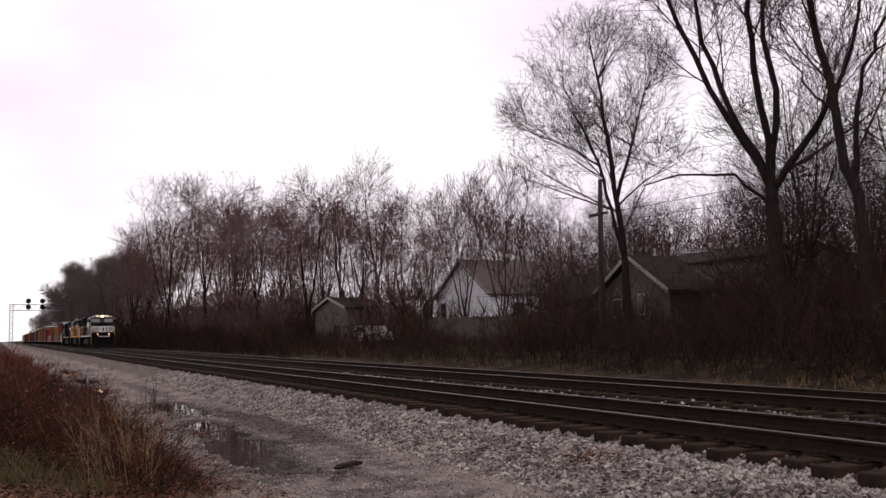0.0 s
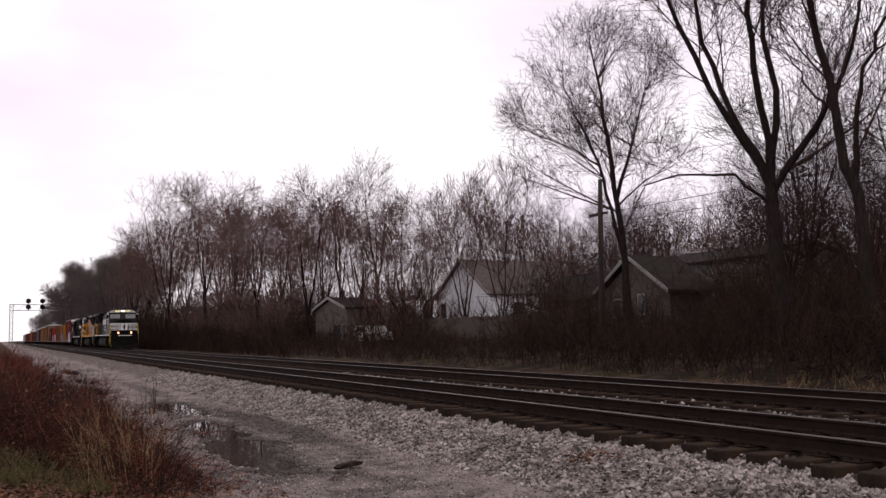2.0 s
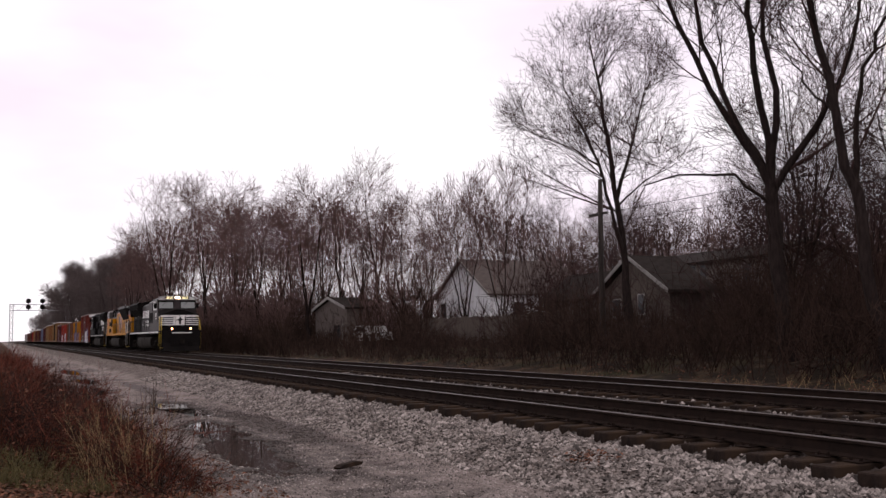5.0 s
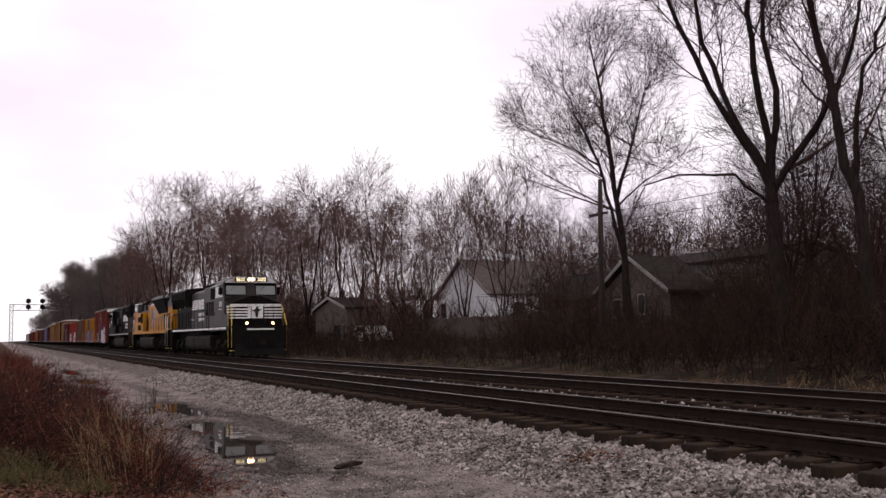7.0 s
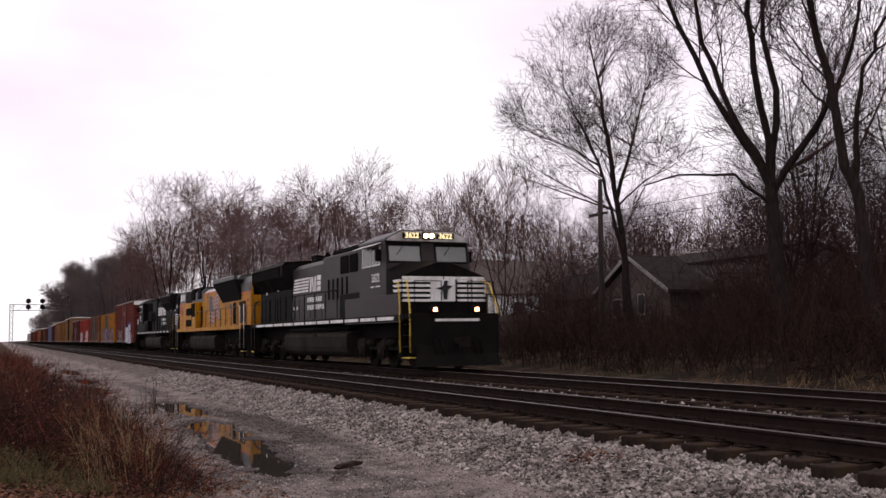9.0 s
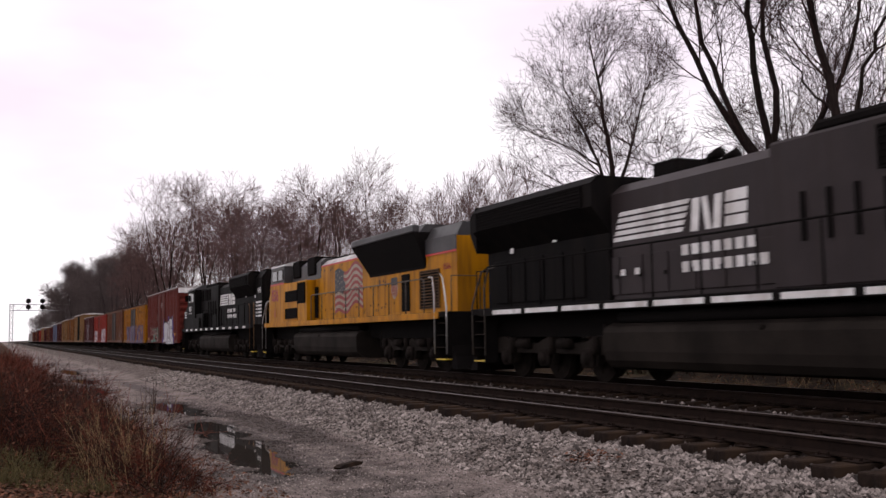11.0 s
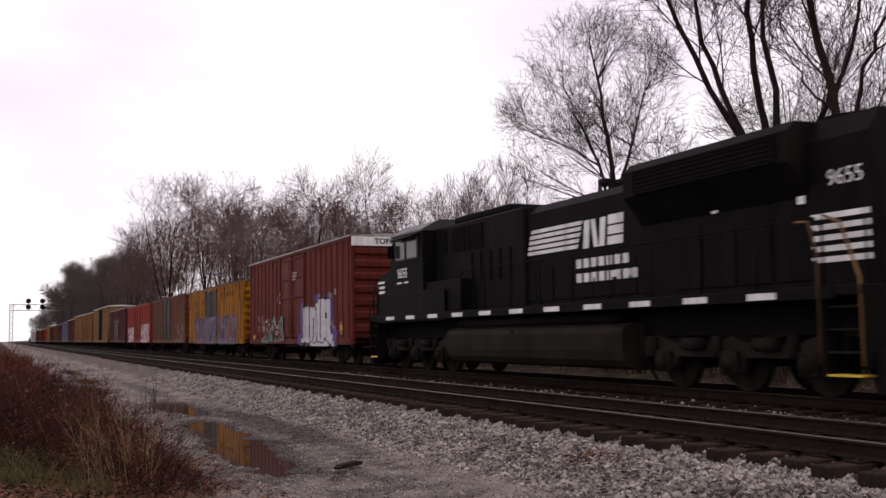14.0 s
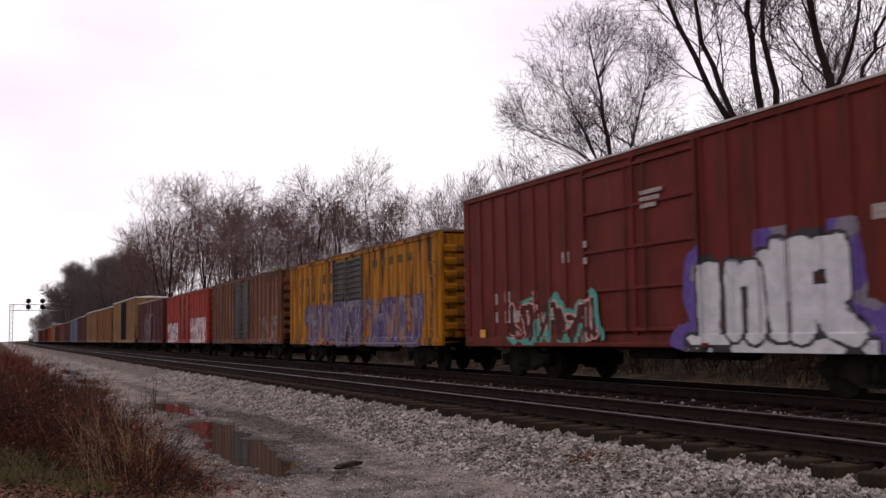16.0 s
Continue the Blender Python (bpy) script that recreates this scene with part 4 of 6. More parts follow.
def buildings():
    h = gable_house("house", "white-sided house with a brown shingle roof behind the fence", -81.0, -70.4, 36, 45.5, 1.6, 4.95, 8.0, M_WALL_WHITE, M_ROOF, [(-79.4, 3.1, 0.9, 1.3)], 'y', 0.25)
    for y in (38.6, 42.2):
        fr = part("window", Mesh().box(-70.396, -70.35, y - .55, y + .55, 2.9, 4.3, .01), M_TRIM, h)
        part("pane", Mesh().box(-70.348, -70.34, y - .45, y + .45, 3.0, 4.2), M_PANE, fr)
    gable_house("house", "low tan house with dark roof and pale window frames", -56.5, -43.6, 40, 47, 1.9, 6.0, 6.9, M_TAN, M_ROOFDARK,
                [(-50.6, 4.75, 0.45, 1.05), (-49.75, 4.75, 0.45, 1.05), (-48.8, 4.75, 0.5, 1.05), (-44.9, 4.3, 0.7, 1.3)])
    gable_house("garage", "grey gabled garage with a dark roof and pale trim", -47.6, -41.2, 31.5, 34.2, 1.4, 3.85, 5.75, M_FENCE, M_ROOFDARK, [(-45.9, 2.6, 0.7, .9), (-43.6, 2.7, 0.5, 1.0)], 'y')
    gable_house("outbuilding", "long low dark shed with a shingle roof behind the brush", -54.5, -48.1, 31.8, 36, 1.4, 3.7, 5.3, M_FENCE, M_ROOFDARK, [])
    s = gable_house("shed", "weathered grey wooden shed with pale gable boards", -80.6, -72.3, 24.5, 27.4, 0.9, 3.95, 4.75, M_SHED, M_ROOFDARK, [], 'y', 0.25)
    # A dark slab on the uncut wall stands for shade inside the doorway.
    part("door", Mesh().box(-75.5, -73.9, 24.44, 24.497, 0.95, 2.6, .02), M_PANE, s, "dark open doorway")
    post = Mesh().box(-73.4, -73.1, 24.40, 24.497, 0.95, 2.7, .02)
    part("corner_board", post, M_TRIM, s, "pale corner board")
    car = thing("parked_car", "white parked car half hidden behind the brush", "car", pose(-69.4, 25.5, height(-69.4, 25.5)))
    body = Mesh().prism([(-2.1, .35), (2.1, .35), (2.15, .75), (1.9, .95), (1.1, 1.0), (.5, 1.45), (-1.2, 1.45), (-1.8, 1.0), (-2.1, .9)], -.85, .85)
    part("body", body, M_WHITE, car)
    part("side_window", Mesh().prism([(.95, 1.0), (.45, 1.38), (-1.1, 1.38), (-1.6, 1.0)], -.858, -.852), M_PANE, car)
    for x in (-1.3, 1.35):
        part("wheel", Mesh().disc(x, -.88, -.68, .32, .32), M_BLACK_DULL, car)
        part("wheel", Mesh().disc(x, .68, .88, .32, .32), M_BLACK_DULL, car)
    fence = thing("fence", "weathered dark wooden board fence behind the brush", "fence", pose(0, 28, 0))
    rnd = random.Random(5)
    for i in range(110):
        x = -66 + i * 0.19
        z = height(x, 28)
        part("board", Mesh().box(x, x + .165, 0, .025, z, z + 1.85 + rnd.uniform(-.05, .04), .008), M_FENCE, fence)
    for i in range(9):
        x = -66 + i * 2.6
        part("post", Mesh().box(x, x + .1, .03, .13, height(x, 28) - .1, height(x, 28) + 1.9, .01), M_FENCE, fence)
    for z in (1.5, 2.7):
        part("rail", Mesh().box(-66, -45, .026, .065, z, z + .09), M_FENCE, fence)
    pole = thing("utility_pole", "dark wooden utility pole with a short crossarm", "utility pole", pose(-33.1, 22, height(-33.1, 22)))
    zt = 7.9 - height(-33.1, 22)
    part("pole", Mesh().tube([(0, 0, -.3), (-.03, 0, zt / 2), (.08, 0, zt)], [.125, .115, .09], 10), M_POLE, pole)
    part("crossarm", Mesh().box(-.75, .5, -.05, .05, zt - 1.45, zt - 1.35, .01), M_POLE, pole)
    for i, (dx, yy, zz) in enumerate(((60, 30, 9.5), (60, 30.6, 9.0))):
        c = Mesh()
        pts = [(-33.0 + dx * k / 12, 22 + (yy - 22) * k / 12, 6.5 - i * .4 + (zz - 6.5) * k / 12 - 0.8 * math.sin(math.pi * k / 12)) for k in range(13)]
        c.tube([(p[0] + 33.1, p[1] - 22, p[2] - height(-33.1, 22)) for p in pts], .012, 4)
        part("wire", c, M_BLACK_DULL, pole)
    # signal bridge far down the line
    g = thing("signal_bridge", "grey steel signal bridge spanning both tracks", "signal bridge", pose(-318, 0, 0))
    steel = mat("grey_steel", (0.3, 0.3, 0.31), (0.2, 0.2, 0.2), 1, 0.6, 0.3)
    for y in (2.9, 18.5):
        for dx in (-.6, .6):
            part("leg", Mesh().box(dx - .09, dx + .09, y - .55, y - .37, 0, 12.6), steel, g)
            part("leg", Mesh().box(dx - .09, dx + .09, y + .37, y + .55, 0, 12.6), steel, g)
        for k in range(8):
            part("brace", Mesh().tube([(-.6, y - .46, 0.4 + k * 1.5), (-.6, y + .46, 1.9 + k * 1.5)], .05, 4), steel, g)
            part("brace", Mesh().tube([(.6, y + .46, 0.4 + k * 1.5), (.6, y - .46, 1.9 + k * 1.5)], .05, 4), steel, g)
    for z in (10.8, 12.6):
        for dx in (-.6, .6):
            part("chord", Mesh().box(dx - .08, dx + .08, 2.4, 19, z - .08, z + .08), steel, g)
    for k in range(10):
        part("lattice", Mesh().tube([(.6, 3.4 + k * 1.5, 10.8 if k % 2 else 12.6), (.6, 4.9 + k * 1.5, 12.6 if k % 2 else 10.8)], .05, 4), steel, g)
    for y in (7.5, 11.4):
        for z in (11.4, 13.2):
            hd = part("signal_head", Mesh().tube([(.8, y, z + .4), (1.05, y, z + .4)], .75, 14, smooth=False), M_BLACK_DULL, g)
            part("lens", Mesh().tube([(1.052, y, z + .4), (1.08, y, z + .4)], .1, 8, smooth=False), M_GLASS, hd)
        part("mast", Mesh().box(.68, .8, y - .07, y + .07, 10.6, 14.2), M_BLACK_DULL, g)
    stick = thing("wooden_plank", "short dark wet piece of wood lying on the gravel", "plank", pose(-12.43, 4.22, 0.03, 0, 0, 130))
    part("board", Mesh().prism([(-.28, 0), (.26, 0), (.29, .03), (.2, .055), (-.22, .05), (-.3, .025)], -.05, .05), M_TIE, stick)
    weed = Twigs()
    rnd = random.Random(9)
    for k in range(5):
        pts = bend(rnd, (rnd.uniform(-.1, .1), rnd.uniform(-.1, .1), 0), (rnd.uniform(-.1, .1), rnd.uniform(-.1, .1), 1), rnd.uniform(.6, 1.15), 4, .06, 0)
        weed.stem(pts, [.009, .008, .006, .005, .003], 4)
        for q in range(3):
            weed.stem(bend(rnd, pts[q + 1], (rnd.uniform(-1, 1), rnd.uniform(-1, 1), .6), .2, 2, .1, 0), [.005, .004, .002], 3)
    ob = new("weed", weed.data("weed", M_BRUSH))
    ob.matrix_world = pose(-23.6, 3.2, -.02)
    tagged(ob, "dry leafless weed stalk standing beside the puddle", "weed")


buildings()


# ---- the train ----
def run(t):
    """Metres that the train has gone at t seconds, from its place at 9 s."""
    u = (t - 9) / 7
    return 12.504 * (t - 9) - 0.02397 * (t - 9) ** 2 + 0.423 * u ** 4


ROLLING = []   # thing, distance of its centre behind the origin at 9 s, turned about
WHEELS = []    # wheelset, place on its truck, radius, turned about


def wheel_mesh(r):
    m = Mesh()
    for s in (-1, 1):
        m.tube([(0, s * .68, 0), (0, s * .72, 0), (0, s * .722, 0), (0, s * .80, 0)], [r + .028, r + .026, r, r - .008], 28, smooth=False)
        m.tube([(0, s * .80, 0), (0, s * .806, 0), (0, s * .812, 0)], [r * .84, r * .8, r * .8], 20, smooth=False)
        m.tube([(0, s * .8, 0), (0, s * .9, 0)], [.12, .1], 12, smooth=False)
        for a in (0, 2.1, 4.2):
            m.box(math.cos(a) * r * .55 - .05, math.cos(a) * r * .55 + .05, s * .812, s * .82, math.sin(a) * r * .55 - .05, math.sin(a) * r * .55 + .05)
    m.tube([(0, -.7, 0), (0, .7, 0)], .09, 10)
    return m.data("wheelset", M_UNDER)


WHEEL_CAR, WHEEL_LOCO = wheel_mesh(.42), wheel_mesh(.52)


def car_truck(parent, x, flip, spin):
    tk = part("truck", Mesh().box(-.25, .25, -.95, .95, .38, .62, .03), M_UNDER, parent)
    tk.matrix_local = pose(x, 0, 0)
    for s in (-1, 1):
        f = Mesh().prism([(-1.15, .38), (-1.15, .58), (-.75, .62), (-.4, .78), (.4, .78), (.75, .62), (1.15, .58), (1.15, .38), (.95, .36), (.55, .32), (.35, .2), (-.35, .2), (-.55, .32), (-.95, .36)], s * .92, s * 1.06)
        part("side_frame", f, M_UNDER, tk)
        sp = Mesh()
        for dx in (-.2, 0, .2):
            sp.tube([(dx, s * 1.0 + s * .07, .28), (dx, s * 1.07, .55)], .07, 8)
        part("spring", sp, M_UNDER, tk)
    for dx in (-.9, .9):
        w = new("wheelset", WHEEL_CAR)
        w.parent, w.matrix_local = tk, pose(dx, 0, .42)
        part("journal", Mesh().tube([(dx, -1.12, .42), (dx, -1.06, .42)], .13, 10), M_UNDER, tk)
        part("journal", Mesh().tube([(dx, 1.06, .42), (dx, 1.12, .42)], .13, 10), M_UNDER, tk)
        if spin:
            WHEELS.append((w, (dx, .42), .42, flip))
    return tk


def coupler(parent, x, s):
    m = Mesh().box(x - s * .9, x - s * .12, -.09, .09, .78, .98, .02)
    m.prism([(x - s * .25, -.16), (x, -.14), (x + s * .05, .02), (x - s * .05, .16), (x - s * .25, .16)], .72, 1.02, 'z')
    part("coupler", m, M_UNDER, parent)


def paint(name, pick, area, step, depth, materials, parent, label="", gap=0.005, side=-1):
    """Paint on a car's side, laid cell by cell on the relief below it. pick(x, z) names the colour or none."""
    x0, x1, z0, z1 = area
    nx, nz = int((x1 - x0) / step), int((z1 - z0) / step)
    idx, v, f, mi = {}, [], [], []

    def vert(i, j):
        if (i, j) not in idx:
            idx[(i, j)] = len(v)
            x = x0 + i * step
            v.append((x, side * (depth(x, z0 + j * step) + gap), z0 + j * step))
        return idx[(i, j)]

    for i in range(nx):
        for j in range(nz):
            k = pick(x0 + (i + .5) * step, z0 + (j + .5) * step)
            if k is not None:
                q = (vert(i, j), vert(i + 1, j), vert(i + 1, j + 1), vert(i, j + 1))
                f.append(q if side < 0 else q[::-1])
                mi.append(k)
    me = bpy.data.meshes.new(name)
    me.from_pydata(v, [], f)
    for m in materials:
        me.materials.append(m)
    me.polygons.foreach_set("material_index", mi)
    return part(name, me, None, parent, label)


def car_paint(name, c, worn=0.3):
    return mat(name, c, tuple(v * .72 for v in c), 1.1, 0.6, bump=0.08, dirt=(0.032, 0.016, 0.011), dirt_amount=worn, spec=0.05)


def boxcar(label, centre, length, top, colour, door=(-1.65, 1.85), door_m=None, ribs=9, bars=5, detail=True, roof_m=None, low=0.78, rib_out=0.045, end_white=False, spin=True):
    """A ribbed steel boxcar: sides with posts, sliding door, corrugated ends, roof, ladders, trucks."""
    car = thing("boxcar", label, "boxcar", None, "freight cars of the train")
    ROLLING.append((car, centre, False))
    L, W = length / 2, 1.5
    door_m, roof_m = door_m or colour, roof_m or M_CARROOF
    b = Mesh().box(-L + .04, L - .04, -W + .012, W - .012, low + .22, top - .14)
    part("body", b, colour, car)
    for s in (-1, 1):
        part("side_sill", Mesh().box(-L + .02, L - .02, s * (W - .03), s * (W + .03), low, low + .24, .012), colour, car)
        part("top_chord", Mesh().box(-L + .02, L - .02, s * (W - .03), s * (W + .035), top - .22, top - .1, .012), colour, car)
    r = Mesh().prism([(-W - .06, top - .1), (W + .06, top - .1), (W + .06, top - .06), (0, top + .03), (-W - .06, top - .06)], -L, L, 'x')
    if detail:
        for i in range(13):
            x = -L + .35 + i * (2 * L - .7) / 12
            r.prism([(-W - .05, top - .07), (0, top + .03), (W + .05, top - .07), (W + .05, top - .04), (0, top + .065), (-W - .05, top - .04)], x - .04, x + .04, 'x')
    part("roof", r, roof_m, car)
    rib = Mesh().prism([(-.05, 0), (-.03, -rib_out), (.03, -rib_out), (.05, 0)], low + .23, top - .2, 'z').data("rib", colour)
    spots = []
    for a, e in ((-L + .25, door[0] - .12), (door[1] + .12, L - .25)):
        n = ribs
        spots += [a + (e - a) * i / (n - 1) for i in range(n)]
    for x in spots:
        o = new("rib", rib)
        o.parent, o.matrix_local = car, pose(x, -W + .012, 0)
    back = Mesh()
    for x in spots:
        back.box(x - .05, x + .05, W - .013, W + rib_out - .01, low + .23, top - .2)
    part("far_side_ribs", back, colour, car)
    dr = Mesh()
    d0, d1 = door
    dr.box(d0 + .05, d1 - .05, -W - .035, -W + .01, low + .3, top - .3, .01)
    dp = part("door", dr, door_m, car)
    hb = Mesh().box(0, d1 - d0 - .12, -.05, 0, -.03, .03, .01).data("door_bar", door_m)
    for k in range(bars):
        o = new("door_bar", hb)
        o.parent, o.matrix_local = dp, pose(d0 + .06, -W - .032, low + .35 + k * (top - low - .72) / (bars - 1))
    for x in (d0, d1, (d0 + d1) / 2 - .06):
        part("door_post", Mesh().box(x - .05, x + .05, -W - .085, -W + .01, low + .24, top - .22, .012), door_m, dp)
    part("door_track", Mesh().box(d0 - 2.2, d1 + .2, -W - .09, -W + .02, low + .02, low + .1, .01), colour, car)
    for s in (-1, 1):
        for x in (-.3, .35):
            part("lock_rod", Mesh().tube([((d0 + d1) / 2 + x, s * (W + .085), low + .3), ((d0 + d1) / 2 + x, s * (W + .085), top - .35)], .018, 6), door_m, dp) if s < 0 else None
    for e in (-1, 1):
        n = 7 if detail else 5
        hgt = (top - low - .75) / n * .36
        panel = part("end_panel", Mesh().box(e * (L - .045), e * (L + .01), -W + .1, W - .1, low + .26, top - .16), colour, car, "corrugated steel end")
        ridge = Mesh().prism([(e * (L + .005), -hgt), (e * (L + .08), -hgt * .5), (e * (L + .08), hgt * .5), (e * (L + .005), hgt)], -W + .14, W - .14).data("corrugation", colour)
        for k in range(n):
            o = new("corrugation", ridge)
            o.parent, o.matrix_local = panel, pose(0, 0, low + .35 + (k + .5) * (top - low - .75) / n)
        part("corner_post", Mesh().box(e * L - .06, e * L + .06, -W, -W + .12, low, top - .1, .015), colour, car)
        part("corner_post", Mesh().box(e * L - .06, e * L + .06, W - .12, W, low, top - .1, .015), colour, car)
        if detail:
            lad = Mesh()
            for k in range(7):
                z = low + .1 + k * .38
                lad.tube([(e * (L - .5), -W - .08, z), (e * (L - .06), -W - .08, z)], .012, 5)
                lad.tube([(e * (L + .09), -W + .1, z), (e * (L + .09), -W + .55, z)], .012, 5)
            part("ladder", lad, colour, car)
        coupler(car, e * (L + .75), e)
        car_truck(car, e * (L - 2.35), False, spin and detail)
    u = Mesh().box(-L + .1, L - .1, -.4, .4, .72, low + .25)
    for k in range(9):
        x = -L + 1 + k * (2 * L - 2) / 8
        u.box(x - .08, x + .08, -W + .1, W - .1, low + .02, low + .22)
    u.box(-1.2, .4, -.9, -.3, .55, .95, .05)
    u.tube([(1.0, -.7, .75), (2.4, -.7, .75)], .2, 10)
    part("underframe", u, M_UNDER, car)
    if end_white:
        part("end_board", Mesh().box(L + .08, L + .1, -W, W, top - .45, top - .12, .004), M_WHITE, car, "white band across the end")
    return car


def rib_depth(car_len, door, ribs, out=0.045, W=1.5):
    L = car_len / 2
    spots = []
    for a, e in ((-L + .25, door[0] - .12), (door[1] + .12, L - .25)):
        spots += [a + (e - a) * i / (ribs - 1) for i in range(ribs)]

    def depth(x, z):
        if z < 1.03:
            return W + (.09 if door[0] - .06 < x < door[1] + .06 else .032)
        if door[0] - .06 < x < door[1] + .06:
            return W + .09
        d = min(abs(x - q) for q in spots)
        return W - .012 + out * (1 - smooth(.03, .055, d))
    return depth


M_CARROOF = mat("galvanised_roof", (0.42, 0.40, 0.39), (0.28, 0.25, 0.24), 1, 0.5, 0.4, bump=0.1, dirt=(0.2, 0.12, 0.09))
M_TOFX = car_paint("oxide_red_paint", (0.15, 0.028, 0.021), 0.22)
M_CARYEL = car_paint("faded_yellow_paint", (0.42, 0.165, 0.012), 0.5)
M_CARGREY = car_paint("grey_door_paint", (0.09, 0.08, 0.078), 0.3)
M_CARBROWN = car_paint("brown_car_paint", (0.16, 0.062, 0.032), 0.5)
M_CARRED = car_paint("bright_red_car_paint", (0.33, 0.034, 0.022), 0.4)
M_CARMAR = car_paint("maroon_car_paint", (0.09, 0.024, 0.024), 0.3)
M_CARTAN = car_paint("tan_car_paint", (0.27, 0.15, 0.065), 0.4)
M_CARORG = car_paint("orange_car_paint", (0.25, 0.105, 0.035), 0.4)
M_CARBLUE = car_paint("blue_grey_car_paint", (0.14, 0.16, 0.24), 0.25)
M_STENCIL = mat("worn_stencil_white", (0.42, 0.38, 0.36), (0.2, 0.12, 0.11), 12, 0.6, bump=0.02, fine=60)
M_FADED = mat("faded_stencil", (0.07, 0.05, 0.03), (0.16, 0.08, 0.02), 5, 0.7, bump=0.02, spec=0.03)
M_RUSTROOF = mat("rusty_roof", (0.16, 0.075, 0.04), (0.09, 0.045, 0.03), 1.5, 0.8, bump=0.1, dirt=(0.24, 0.15, 0.11), dirt_amount=0.3, spec=0.05)
M_SILVER = mat("silver_spray_paint", (0.52, 0.51, 0.52), (0.36, 0.35, 0.37), 4, 0.5, bump=0.02)
M_INK = mat("black_spray_paint", (0.02, 0.018, 0.02), None, 5, 0.6, bump=0.02)
M_PURPLE = mat("purple_spray_paint", (0.08, 0.055, 0.13), (0.11, 0.08, 0.15), 6, 0.6, bump=0.02, spec=0.05)
M_LILAC = mat("lilac_spray_paint", (0.24, 0.21, 0.25), (0.16, 0.135, 0.175), 6, 0.6, bump=0.02, spec=0.05)
M_VIOLET = mat("violet_spray_paint", (0.10, 0.055, 0.24), (0.14, 0.09, 0.27), 6, 0.6, bump=0.02, spec=0.05)
M_DEEP = mat("deep_purple_spray_paint", (0.055, 0.03, 0.11), (0.08, 0.05, 0.13), 6, 0.6, bump=0.02, spec=0.05)
M_REFLECTOR = mat("amber_reflector", (0.55, 0.26, 0.01), (0.4, 0.18, 0.01), 6, 0.5, bump=0.02)
M_TEAL = mat("teal_spray_paint", (0.06, 0.32, 0.25), (0.05, 0.22, 0.18), 6, 0.6, bump=0.02)
M_GREYLILAC = mat("grey_lilac_spray_paint", (0.14, 0.115, 0.145), (0.1, 0.08, 0.11), 6, 0.6, bump=0.02, spec=0.05)
M_PINK = mat("pale_red_spray_paint", (0.5, 0.3, 0.28), (0.4, 0.2, 0.18), 6, 0.6, bump=0.02)


def blobs(seed, n, x0, x1, z0, z1, lean=0.15, fill=0.42):
    """Rounded block shapes in a row, as sprayed letters look: for a point, its letter, and how near the edge it is."""
    rnd = random.Random(seed)
    cell = (x1 - x0) / n
    shapes = []
    for i in range(n):
        c = x0 + (i + .5) * cell
        bars = []
        for _ in range(3):
            a = (c + rnd.uniform(-.42, .42) * cell, rnd.uniform(z0, z0 + .25 * (z1 - z0)))
            e = (c + rnd.uniform(-.42, .42) * cell, rnd.uniform(z1 - .3 * (z1 - z0), z1))
            bars.append((*a, *e, cell * rnd.uniform(.17, .26)))
        zz = rnd.uniform(z0 + .3 * (z1 - z0), z1)
        bars.append((c - .4 * cell, zz, c + .4 * cell, zz + rnd.uniform(-.2, .2), cell * .15))
        shapes.append(bars)

    def dist(x, z):
        best = 9.0
        for bars in shapes:
            for ax, az, bx, bz, w in bars:
                dx, dz = bx - ax, bz - az
                t = max(0, min(1, ((x - ax) * dx + (z - az) * dz) / (dx * dx + dz * dz + 1e-9)))
                best = min(best, math.hypot(x - ax - t * dx, z - az - t * dz) - w)
        return best + 0.05 * noise1(x * 3, z * 3)
    return dist


